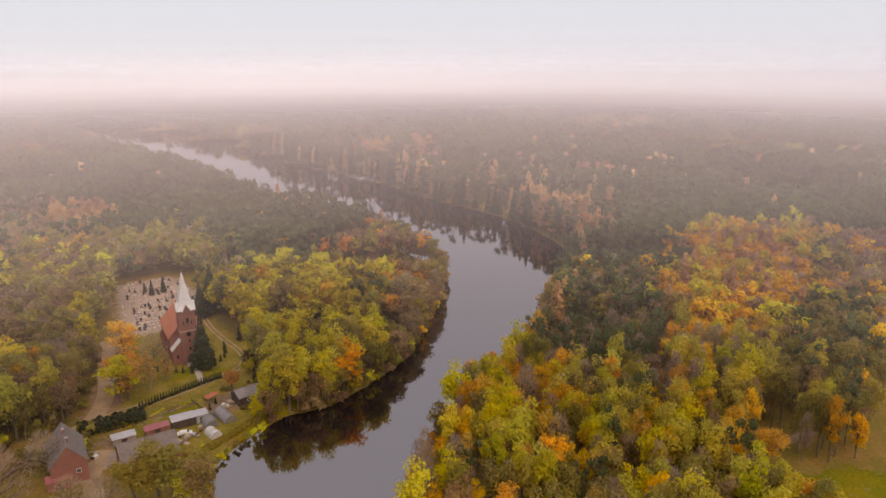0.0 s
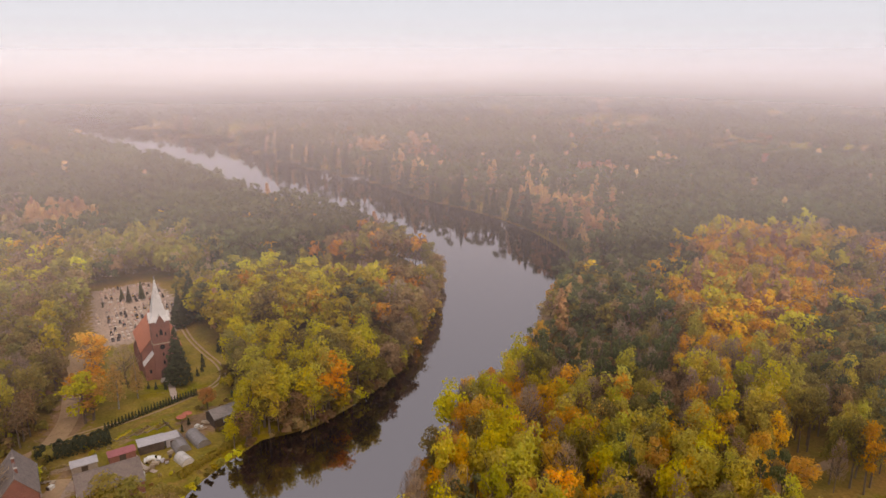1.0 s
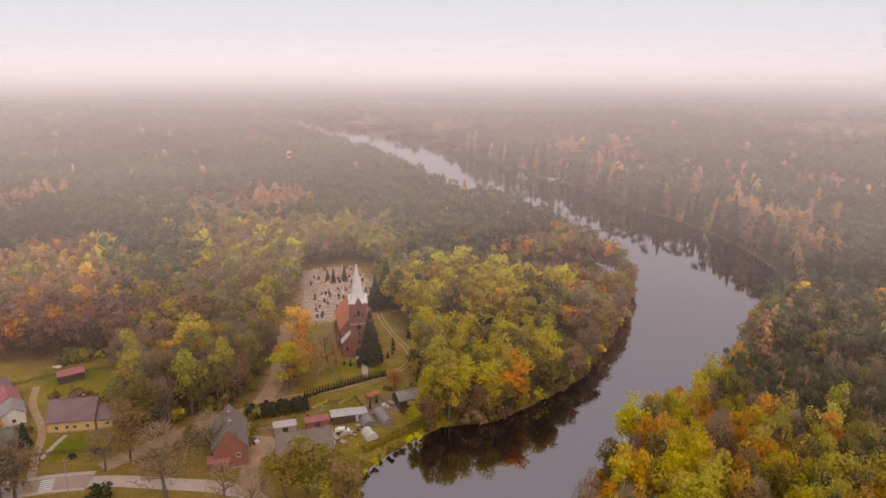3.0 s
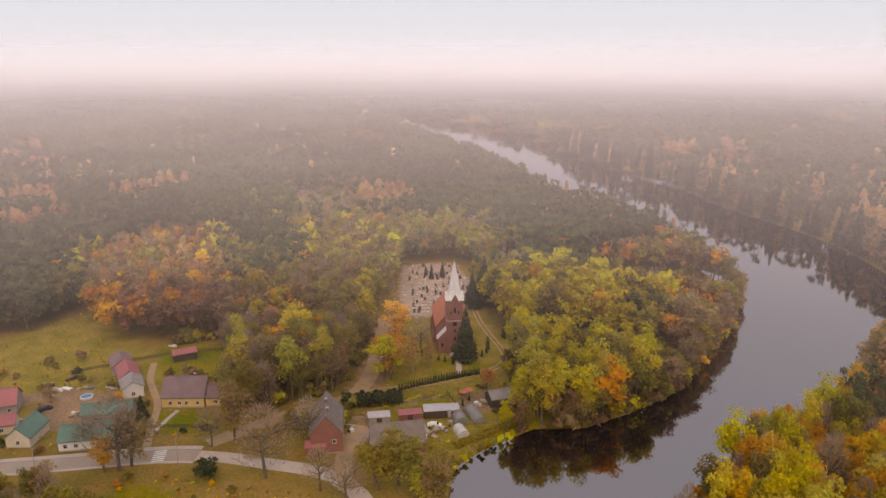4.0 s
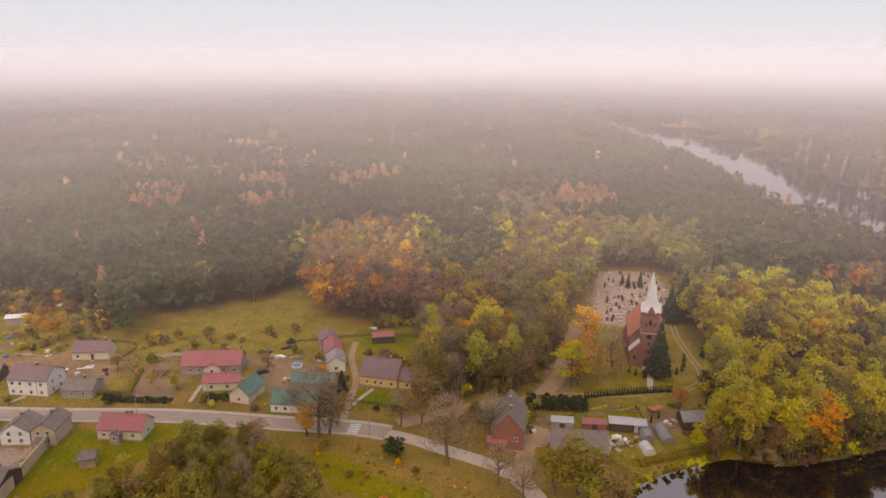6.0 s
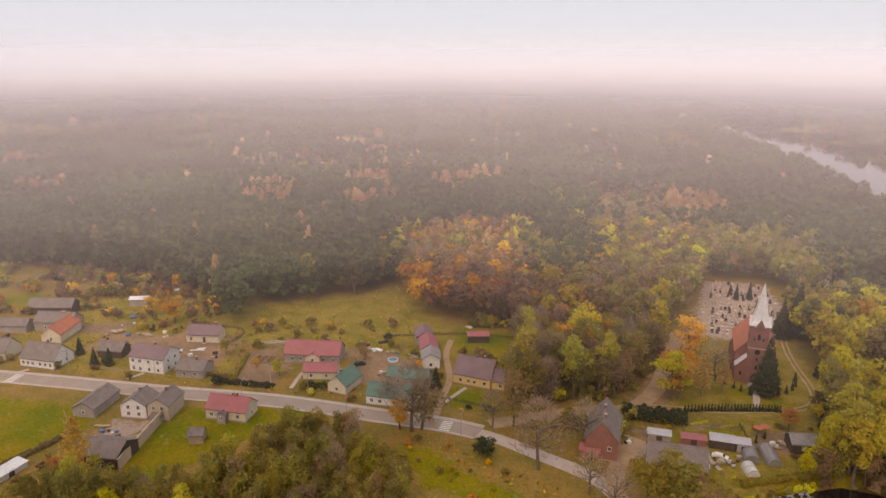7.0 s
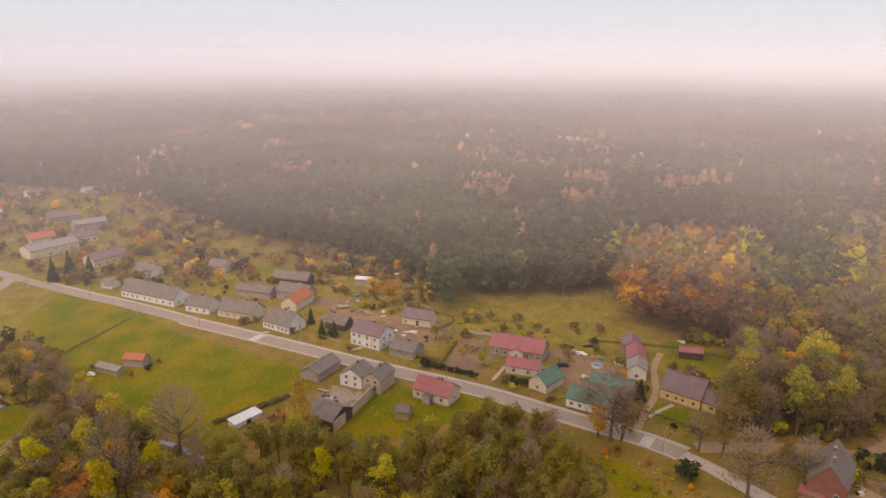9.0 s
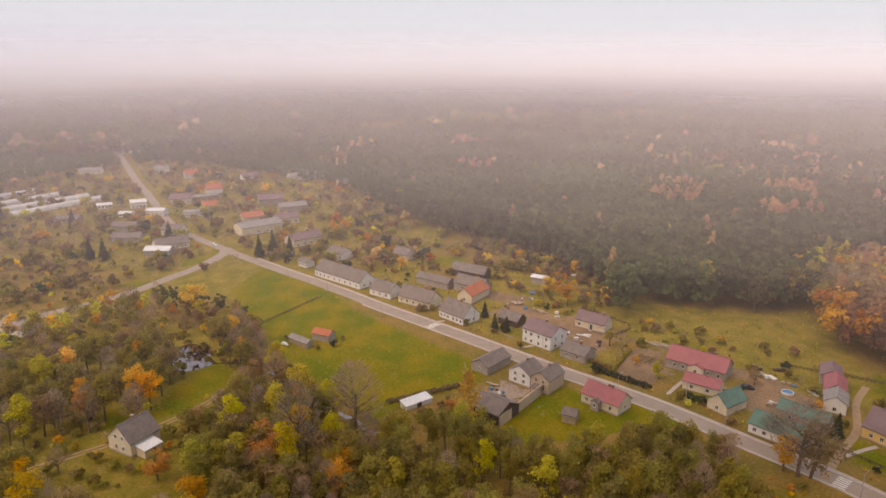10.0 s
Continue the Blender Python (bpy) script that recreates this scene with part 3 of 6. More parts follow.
def round_crown(g, n, size, rx=1.0, low=0.28, lobes=11):
    """Points of a broad crown, in units of the tree's height, gathered in billows."""
    c = []
    while len(c) < lobes:
        q = g.uniform(-1, 1, 3)
        if 0.25 < np.linalg.norm(q) < 0.9:
            c.append(q)
    c = np.array(c)
    mid, half = (low + 1) / 2, (1 - low) / 2
    cen = c * [0.26 * rx, 0.26 * rx, half * 0.72] + [0, 0, mid]
    rad = g.uniform(0.11, 0.17, lobes) * rx
    k = g.integers(0, lobes, n)
    d = g.normal(0, 1, (n, 3))
    d /= np.linalg.norm(d, axis=1)[:, None]
    d[:, 2] = np.where(d[:, 2] < -0.3, -d[:, 2], d[:, 2])
    p = cen[k] + d * (rad[k] * g.uniform(0.5, 1.12, n))[:, None]
    return leaf_clumps(p, d, size, g)


def pine_crown(g, n, size, lobes=13):
    cen = np.column_stack([g.normal(0, 0.085, (lobes, 2)), g.uniform(0.26, 0.95, lobes)])
    rad = g.uniform(0.045, 0.085, lobes)
    k = g.integers(0, lobes, n)
    d = g.normal(0, 1, (n, 3))
    d /= np.linalg.norm(d, axis=1)[:, None]
    p = cen[k] + d * [1, 1, 0.7] * (rad[k] * g.uniform(0.6, 1.1, n))[:, None]
    return leaf_clumps(p, d, size, g)


def spruce_crown(g, n, size, width=0.19):
    z = 1 - np.sqrt(g.uniform(0.0, 1, n)) * 0.93
    tier = 0.82 + 0.18 * np.cos(z * 70)
    a = g.uniform(0, 2 * np.pi, n)
    r = (1 - z) * width * tier * g.uniform(0.75, 1.1, n) + 0.004
    p = np.column_stack([np.cos(a) * r, np.sin(a) * r, z])
    d = np.column_stack([np.cos(a), np.sin(a), np.full(n, 0.3)])
    return leaf_clumps(p, d, size, g, 0.1) * 1.0


def slim_crown(g, n, size):
    """A birch or larch: tall, narrow and ragged."""
    z = g.uniform(0.25, 1, n)
    r = 0.135 * np.sin(np.clip((1.06 - z) / 0.8, 0, 1) * 1.9) * g.uniform(0.35, 1.15, n)
    a = g.uniform(0, 2 * np.pi, n)
    p = np.column_stack([np.cos(a) * r, np.sin(a) * r, z])
    return leaf_clumps(p, np.column_stack([np.cos(a), np.sin(a), z * 0.4]), size, g)


def twig_crown(g, n, size):
    """Bare twigs: slender slivers that point up and out."""
    a, z = g.uniform(0, 2 * np.pi, n), g.uniform(0.28, 1.0, n)
    r = 0.27 * np.sin(np.clip((1.08 - z) / 0.8, 0, 1) * 2.2) * np.sqrt(g.uniform(0.02, 1, n))
    p = np.column_stack([np.cos(a) * r, np.sin(a) * r, z])
    d = np.column_stack([np.cos(a) * 0.6, np.sin(a) * 0.6, np.full(n, 0.9)]) + g.normal(0, 0.35, (n, 3))
    d /= np.linalg.norm(d, axis=1)[:, None]
    side = np.cross(d, g.normal(0, 1, (n, 3)))
    side /= np.linalg.norm(side, axis=1)[:, None] + 1e-9
    ln = g.uniform(0.05, 0.11, (n, 1))
    w = size * g.uniform(0.05, 0.13, (n, 1))
    return np.stack([p - side * w, p + d * ln, p + side * w], 1).reshape(-1, 3)


def crown_points(species, g, n, size, low=None):
    if species == "pine":
        return pine_crown(g, n, size)
    if species == "spruce":
        return spruce_crown(g, n, size)
    if species in ("larch", "birch"):
        return slim_crown(g, n, size)
    if species == "bare":
        return twig_crown(g, n, size)
    return round_crown(g, n, size, rx=g.uniform(0.72, 0.92), low=low or g.uniform(0.08, 0.26), lobes=15)


def clumps_mesh(points, name, material, tint=None):
    me = bpy.data.meshes.new(name)
    n = len(points) // 3
    me.vertices.add(3 * n)
    me.vertices.foreach_set("co", np.ascontiguousarray(points, np.float32).ravel())
    me.loops.add(3 * n)
    me.loops.foreach_set("vertex_index", np.arange(3 * n, dtype=np.int32))
    me.polygons.add(n)
    me.polygons.foreach_set("loop_start", np.arange(0, 3 * n, 3, dtype=np.int32))
    if tint is not None:
        me.attributes.new("tint", "FLOAT", "POINT").data.foreach_set("value", np.ascontiguousarray(tint, np.float32))
    me.update(calc_edges=True)
    me.materials.append(material)
    return me


def trunk_geo(species, g):
    """A tapered trunk with limbs, for a tree one unit high."""
    if species == "spruce":
        return tube((0, 0, -0.02), (0, 0, 0.9), 0.016, 0.003, 6)
    lean = g.normal(0, 0.012, 2)
    top = 0.9 if species in ("pine", "larch", "birch") else 0.62
    thick = 0.0125 if species in ("birch", "larch", "pine") else 0.019
    mid = (lean[0], lean[1], top * 0.5)
    end = (lean[0] * 2.2, lean[1] * 2.2, top)
    geo = [tube((0, 0, -0.02), mid, thick, thick * 0.75), tube(mid, end, thick * 0.75, thick * 0.3)]
    count = 14 if species == "bare" else 6
    for k in range(count):
        a = k * 2.4 + g.uniform(-0.4, 0.4)
        z = top * g.uniform(0.45, 0.95)
        out = g.uniform(0.12, 0.24) * (0.5 if top > 0.8 else 1)
        p = (lean[0] * z, lean[1] * z, z)
        q = (math.cos(a) * out, math.sin(a) * out, z + g.uniform(0.1, 0.26))
        geo.append(tube(p, q, thick * 0.42, thick * 0.12, 4))
        if species == "bare":
            for s in (-0.5, 0.5):
                m = tuple(u + (v - u) * 0.55 for u, v in zip(p, q))
                geo.append(tube(m, (m[0] + math.cos(a + s) * out * 0.55, m[1] + math.sin(a + s) * out * 0.55, m[2] + 0.13), thick * 0.22, thick * 0.08, 3))
    return join(*geo)


NAMES = dict(lime=("linden_tree", "broad linden tree in yellow-green autumn leaf"), yellow=("maple_tree", "maple tree in bright golden yellow leaf"),
             orange=("maple_tree", "maple tree in orange autumn leaf"), olive=("alder_tree", "alder tree with dull olive green leaves"),
             brown=("oak_tree", "oak tree with brown withered leaves"), larch=("larch_tree", "slender larch with pale rusty needles"),
             bare=("bare_tree", "leafless grey-brown tree with fine twigs"), birch=("birch_tree", "white-stemmed birch with thin yellow leaves"),
             pine=("pine_tree", "tall pine with a dull green crown"), spruce=("spruce_tree", "dark green conical spruce"))
SIZE = dict(lime=(1250, 0.031), yellow=(1250, 0.031), orange=(1200, 0.031), olive=(1250, 0.031), brown=(1150, 0.030), larch=(700, 0.030), bare=(800, 0.05),
            birch=(700, 0.030), pine=(900, 0.030), spruce=(1000, 0.042))
PROTOTYPES = {}
for sp, (count, leaf) in SIZE.items():
    PROTOTYPES[sp] = []
    for k in range(6):
        crown = clumps_mesh(crown_points(sp, rng, count, leaf, 0.04 if k > 3 else None), "crown", LEAVES[sp])
        stem = mesh_of("trunk", trunk_geo(sp, rng), BIRCH_BARK if sp == "birch" else BARK)
        PROTOTYPES[sp].append((stem, crown))


def plant(sp, x, y, height, z=None, broad=1.0, open_grown=False):
    name, label = NAMES[sp]
    if sp == "olive" and x < -60 and y < 110:
        name, label = "willow_tree", "bushy willow with dull green leaves beside the creek"
    if z is None:
        z = float(ground_height([(x, y)])[0])
    root = new(name)
    root.matrix_world = Matrix.LocRotScale((x, y, z), Euler((0, 0, rng.uniform(0, 6.28))), (height * broad, height * broad, height))
    tagged(root, label, "tree", "trees")
    stem, crown = PROTOTYPES[sp][rng.integers(4, 6) if open_grown else rng.integers(0, 4)]
    for n, me in (("trunk", stem), ("crown", crown)):
        ob = new(n, me)
        ob.parent = root
    return root


# Single trees that stand free: kind, place, height.
SINGLE = [
    ("lime", -105, 189, 18), ("yellow", -103.5, 191, 16), ("orange", -108, 200, 19), ("spruce", -86.5, 215.5, 20), ("yellow", -120, 226, 16), ("spruce", -109, 332, 21),
    ("spruce", -101, 272, 22), ("spruce", -104, 266, 16), ("bare", -93, 273, 19), ("birch", -99, 198, 15), ("birch", -96, 205, 12),
    ("bare", -104, 215, 13), ("yellow", -287, 91, 10), ("orange", -273, 95, 14), ("yellow", -332, 29, 8), ("spruce", -264, 57, 7),
    ("spruce", -250, 58, 7), ("spruce", -247, 62, 7), ("bare", -129, 133, 12), ("spruce", -159, 137, 8),
    ("bare", -143, 114, 21), ("brown", -142, 117, 17), ("yellow", -146, 112, 11), ("birch", -177, 34, 19), ("orange", -187, 31, 6),
    ("bare", -106, 127, 20), ("bare", -105, 145, 14), ("bare", -90, 128, 12), ("olive", -73, 138, 17), ("olive", -77, 134, 16), ("olive", -69, 137, 15), ("lime", -63, 134, 12),
    ("orange", -71.5, 198, 8), ("bare", -81, 126, 13), ("brown", -199, 137, 4),
    ("spruce", -331, 93, 8), ("yellow", -316, 113, 8), ("lime", -201, 103, 6), ("lime", -229, 97, 7), ("spruce", -442, -161, 12),
    ("spruce", -371, -129, 12), ("spruce", -370, -122, 12), ("spruce", -365, -43, 12), ("spruce", -367, -36, 14), ("spruce", -363, -27, 12),
    ("spruce", -401, -96, 13), ("yellow", -281, -60, 15), ("olive", -252, -44, 14), ("bare", -244, -38, 15), ("spruce", -258, -47, 10), ("olive", -258, -40, 12), ("bare", -236, -36, 11),
    ("orange", -165, -22, 16), ("orange", -153, -1, 13), ("orange", -164, -48, 10), ("yellow", -153, -36, 7), ("bare", -164, -13, 25),
    ("bare", -179, 2, 22), ("bare", -171, -74, 7), ("orange", -34, 196, 22), ("yellow", 88, 150, 13), ("birch", 4, 160, 14),
    ("yellow", -172, 140, 5), ("bare", -160, 118, 10), ("lime", -150, 156, 7), ("brown", -192, 132, 6), ("yellow", -300, 60, 7),
    ("olive", -96, 176, 3), ("bare", -254, 170, 16), ("yellow", -212, 100, 4),
]
for row in SINGLE:
    plant(row[0], row[1], row[2], row[3], broad=0.95 if row[3] > 23 else 1.5 if row[0] in ("yellow", "orange", "lime", "brown", "olive") and row[3] < 17 else 1.4, open_grown=True)

# Woods: the kinds of tree that grow in each stretch, and how freely.
STANDS = [
    ([(35, 210), (54, 276), (87, 283), (75, 215), (69, 191), (38, 184)], dict(pine=5, olive=1, bare=1.5, brown=.5)),
    ([(104, 283), (157, 352), (175, 308), (137, 240), (105, 229)], dict(yellow=4, lime=2, larch=.8, bare=.6)),
    ([(133, 228), (174, 252), (121, 169), (105, 172)], dict(pine=3, brown=2, olive=2)),
    ([(62, 196), (93, 200), (80, 173), (56, 173)], dict(bare=3, brown=2, lime=1.5)),
    ([(4, 171), (21, 184), (43, 170), (15, 125), (3, 129)], dict(yellow=2.6, orange=.4, lime=2, bare=1)),
    ([(-315, 344), (-286, 388), (-182, 250), (-198, 228)], dict(pine=5, olive=1, brown=.4)),
    ([(-279, 225), (-290, 261), (-258, 281), (-190, 206), (-195, 157)], dict(orange=1.5, brown=2.6, bare=.9, larch=.6, yellow=.7, olive=.9)),
    ([(-305, 395), (-285, 480), (-204, 365), (-232, 318)], dict(bare=4, brown=2, pine=1.2)),
    ([(-7, 137), (-2, 167), (8, 190), (21, 193), (22, 166), (12, 136)], dict(yellow=3, orange=.3, bare=3, olive=1.2, lime=1)),
    ([(32, 200), (51, 287), (101, 295), (72, 192)], dict(pine=.6, olive=2.6, yellow=.8, brown=.8, lime=.5, bare=1.6, larch=.6)),
    ([(-9, 110), (-2, 154), (9, 178), (29, 205), (68, 195), (170, 200), (130, 80)], dict(lime=3.4, yellow=2.0, orange=.1, olive=3.0, brown=.5, bare=1.1, pine=.4)),
    ([(101, 295), (147, 380), (222, 379), (123, 199), (72, 192)], dict(yellow=4, lime=2, brown=2, bare=1)),
    ([(208, 354), (300, 353), (190, 180), (106, 180)], dict(brown=2, bare=2, olive=2, yellow=.5)),
    ([(46, 296), (66, 295), (143, 505), (107, 556), (16, 742), (-133, 963), (-123, 745), (-16, 507), (42, 403)], dict(larch=.5, bare=2, brown=.8, pine=4)),
    ([(-100, 277), (-81, 315), (-31, 275), (-14, 205), (-15, 171), (-35, 150), (-60, 160), (-70, 201)], dict(lime=5, yellow=.3, olive=2.2)),
    ([(-81, 315), (-60, 352), (-25, 415), (8, 325), (3, 246), (-12, 202), (-31, 265)], dict(brown=3, olive=2, orange=1, bare=2, yellow=.5)),
    ([(-256, 468), (-141, 516), (-33, 415), (-73, 327), (-156, 390), (-190, 400)], dict(pine=8, yellow=.3)),
    ([(-186, 354), (-153, 382), (-95, 323), (-80, 250), (-120, 310), (-150, 320), (-143, 274)], dict(bare=1.4, olive=3, brown=1.8)),
    ([(-289, 233), (-272, 283), (-189, 214), (-177, 170), (-204, 161)], dict(orange=1.6, brown=3, bare=.5, larch=.6, olive=1)),
    ([(-299, 227), (-282, 294), (-187, 362), (-135, 290), (-111, 211), (-109, 188), (-98, 156), (-120, 137), (-139, 152), (-173, 160), (-204, 161)],
     dict(orange=.4, brown=2.5, olive=3, lime=.7, yellow=.5, bare=1.5)),
    ([(-150, 6), (-152, 33), (-149, 56), (-154, 82), (-148, 95), (-126, 91), (-101, 78), (-72, 104), (-60, 85), (-120, -10)], dict(olive=6, brown=.8, lime=.3, bare=.4)),
    ([(-170, 19), (-163, 33), (-150, 36), (-146, 6), (-160, 8)], dict(olive=6, lime=.6)),
    ([(-284, -135), (-312, -100), (-272, -42), (-215, -24), (-169, 4), (-137, 10), (-140, -90)], dict(olive=5, brown=1.4, yellow=.5, orange=.25, bare=3, lime=.7)),
    ([(-420, -220), (-312, -100), (-284, -135), (-140, -90), (-200, -260)], dict(brown=3, olive=1, bare=3, yellow=.5)),
]
LARCHES = [(-423, 297), (-359, 254), (-414, 211), (-622, 420), (-547, 405), (-380, 343), (-383, 384), (-452, 235), (-690, 132), (-544, 108), (-433, 305), (-220, 403), (-613, 412), (-7, 666), (-71, 788), (84, 372),
           (199, 606), (78, 425), (-232, 412), (60, 455), (40, 490), (-210, 395), (130, 560)]
SCRUB = [(-420, -220), (-312, -100), (-272, -42), (-215, -24), (-169, 4), (-137, 10), (-140, -90), (-200, -260)]
OPEN = [
    [(-341, 20), (-360, 70), (-329, 96), (-271, 98), (-226, 147), (-203, 179), (-176, 194), (-150, 170), (-140, 156), (-134, 139), (-117, 136), (-136, 119), (-159, 111), (-198, 84), (-277, 14)],
    [(-670, -203), (-698, -160), (-556, 4), (-500, 22), (-420, 50), (-330, 112), (-271, 119), (-221, 57), (-351, -53), (-291, -139), (-594, -266)],
    [(-270, 123), (-253, 165), (-250, 195), (-204, 168), (-202, 175), (-240, 109)],
    [(-295, -43), (-334, -32), (-319, -12), (-278, 7), (-222, 47), (-205, 45), (-197, 18), (-184, 7), (-253, -32)],
    [(-201, 44), (-220, 65), (-200, 86), (-175, 104), (-168, 75), (-164, 41), (-174, 32)],
    [(-110, 171), (-122, 200), (-131, 228), (-145, 265), (-163, 312), (-136, 329), (-108, 290), (-95, 262), (-79, 242), (-69, 214), (-61, 204), (-56, 189), (-59, 166), (-64, 151),
     (-60, 138), (-93, 121), (-101, 140), (-130, 138), (-119, 168)],
    [(-144, 107), (-139, 118), (-106, 125), (-81, 134), (-76, 131), (-90, 108), (-121, 98)],
    [(-192, -68), (-196, -54), (-216, -35), (-211, -29), (-180, -44), (-172, -62), (-165, -87), (-181, -92)],
    [(-192, -68), (-196, -54), (-180, -44), (-146, -34), (-136, -52), (-160, -75)],
    [(-192, -4), (-176, 18), (-166, 8), (-172, -8)],
    [(-392, -60), (-318, -150), (-284, -172), (-268, -150), (-300, -108), (-335, -72), (-362, -50)],
    [(-240, -46), (-216, -54), (-196, -60), (-199, -48), (-222, -36)], [(-264, -94), (-242, -92), (-232, -76), (-254, -76)],
    [(-1081, 552), (-975, 709), (-875, 616), (-942, 518)], [(-1254, 1508), (-1049, 1528), (-828, 1335), (-954, 1220)], [(-1023, -29), (-1103, 107), (-880, 94), (-847, -5)],
    [(128, 906), (230, 938), (210, 776), (158, 798)], [(-690, 905), (-668, 935), (-630, 915), (-660, 880)], [(-545, 785), (-500, 815), (-475, 795), (-520, 760)], [(-700, 620), (-640, 700), (-560, 660), (-610, 590)],
    [(84, 112), (78, 140), (84, 153), (140, 146), (150, 120)],
]


def patchwork(pts, wave, seed):
    """A slow unevenness over the land, about -2 to 2, with the given distance between its swells."""
    g = np.random.default_rng(seed)
    res = np.zeros(len(pts))
    for _ in range(9):
        a, k = g.uniform(0, 2 * np.pi), 2 * np.pi / (wave * g.uniform(0.55, 1.7))
        res += np.sin((pts[:, 0] * np.cos(a) + pts[:, 1] * np.sin(a)) * k + g.uniform(0, 6.28))
    return res / 2.1


def grow(near, far, step, seed):
    """Places for trees in a ring round the middle of the view, out of the water, the clearings and the roads; and their kinds."""
    g = np.random.default_rng(seed)
    m = int(far / step) + 1
    i, j = np.meshgrid(np.arange(-m, m + 1), np.arange(-m, m + 1))
    pts = np.stack([i.ravel() + 0.5 * (j.ravel() % 2), j.ravel() * 0.87], 1) * step
    pts = pts + g.uniform(-0.42, 0.42, pts.shape) * step
    d, az = np.hypot(*pts.T), np.degrees(np.arctan2(-pts[:, 0], pts[:, 1]))
    pts = pts[(d > near) & (d <= far) & (az > -37) & (az < 119)]
    free = inside(pts, LAKE) > 1.0
    free &= (line_distance(pts, CREEK) > 3.5) & (inside(pts, POND) > 3)
    for line, w in ((ROAD, 7), (SIDE_ROAD, 15), (LANE_CHURCH, 4), (LANE_LOOP, 3), (LANE_SOUTH, 3), (LANE_EAST, 3.5)):
        free &= line_distance(pts, line) > w
    for poly in OPEN:
        free &= inside(pts, poly) > -0.5
    d = np.hypot(*pts.T)
    free &= (pts[:, 0] < -415) | ((pts[:, 1] > 60) & (d > 265)) | (pts[:, 0] > 20) | (d > 640) | np.any([inside(pts, poly) < 3 for poly, _ in STANDS], axis=0)
    west = np.clip((-pts[:, 0] - pts[:, 1] * 0.4 - 500) / 500, 0, 1)
    field = patchwork(pts, 520, 71) > 1.45 - 0.45 * west - 0.15 * np.clip((d - 1200) / 1200, 0, 1)
    free &= ~(field & (d > 760) & (inside(pts, LAKE) > 45))
    south = inside(pts, SCRUB) < 0
    free &= ~south | (g.uniform(0, 1, len(pts)) < 0.75)
    pts = pts[free]
    kinds = np.array(["pine"] * len(pts), dtype=object)
    done = np.zeros(len(pts), bool)
    for poly, mixture in STANDS:
        hit = (inside(pts, poly) < g.normal(0, 5, len(pts))) & ~done
        w = np.array(list(mixture.values()))
        kinds[hit] = g.choice(list(mixture), hit.sum(), p=w / w.sum())
        done |= hit
    for poly, mixture in STANDS:
        hit = (inside(pts, poly) < 6) & ~done & (np.hypot(*pts.T) < 265)
        w = np.array(list(mixture.values()))
        kinds[hit] = g.choice(list(mixture), hit.sum(), p=w / w.sum())
        done |= hit
    for x, y in LARCHES:
        near_by = np.hypot(pts[:, 0] - x, pts[:, 1] - y) < 17
        kinds[near_by & (g.uniform(0, 1, len(pts)) < 0.75)] = "larch"
    rest = ~done
    rare = rest & (g.uniform(0, 1, len(pts)) < 0.035)
    kinds[rare] = g.choice(["larch", "bare", "brown", "bare", "olive"], rare.sum())
    stand = patchwork(pts, 330, 72) + g.normal(0, 0.25, len(pts))
    mixed = rest & (np.hypot(*pts.T) > 560) & (stand > 1.25)
    kinds[mixed] = g.choice(["bare", "brown", "larch", "olive", "pine"], mixed.sum(), p=(0.32, 0.22, 0.03, 0.18, 0.25))
    return pts, kinds, g


TALL = dict(lime=(19, 25), yellow=(15, 23), orange=(14, 21), olive=(16, 23), brown=(15, 22), larch=(18, 24), bare=(13, 20), birch=(15, 20), pine=(19, 24), spruce=(16, 24))
pts, kinds, g = grow(118, 250, 5.25, 3)
edge = np.min([inside(pts, poly) for poly in OPEN], axis=0)
for (x, y), sp, z, e in zip(pts, kinds, ground_height(pts), edge):
    small = 0.72 if x < -137 and y < 10 else 0.75 if x < -60 and y < 110 else 1.0
    plant(sp, float(x), float(y), float(g.uniform(*TALL[sp])) * small, float(z), float(g.uniform(0.72, 1.0)) * (1.15 if small < 0.74 else 0.8 if x > -12 else 1), bool(e < 10 or small < 0.8))


def shore_trees():
    """Trees and bushes that lean out over the water along the wooded banks."""
    g = np.random.default_rng(21)
    ring = along(LAKE + LAKE[:1], 3.6)
    p = np.array(ring)
    dd = np.gradient(p, axis=0)
    out = np.stack([dd[:, 1], -dd[:, 0]], 1) / (np.linalg.norm(dd, axis=1)[:, None] + 1e-9)
    sgn = np.sign(inside(p + out * 2, LAKE))[:, None]
    spots = p + out * sgn * g.uniform(0.6, 2.4, (len(p), 1))
    far = np.hypot(*spots.T)
    ok = (far < 820) & (spots[:, 1] > 130)
    for poly in OPEN:
        ok &= inside(spots, poly) > 0
    east = ((out * sgn)[:, 0] > 0)[ok]
    spots = spots[ok]
    for (x, y), z, steep in zip(spots, ground_height(spots), east):
        west = x < -8 and y < 230
        mix = ["lime", "olive", "olive", "brown"] if west else ["brown", "olive", "bare", "brown"] if x < 20 and y > 200 and y < 360 else ["larch", "pine", "pine", "spruce", "pine", "spruce", "pine"] if y > 290 else ["bare", "yellow", "olive", "orange"]
        sp = mix[g.integers(0, len(mix))]
        low = 0.5 if x > -12 and y < 230 else 1.4 if steep and y > 290 else 1.0
        plant(sp, float(x), float(y), float(g.uniform(*TALL[sp]) * g.uniform(0.55, 0.95)) * low, float(z) - 0.3, float(g.uniform(0.9, 1.15)), g.uniform() < 0.7)


shore_trees()


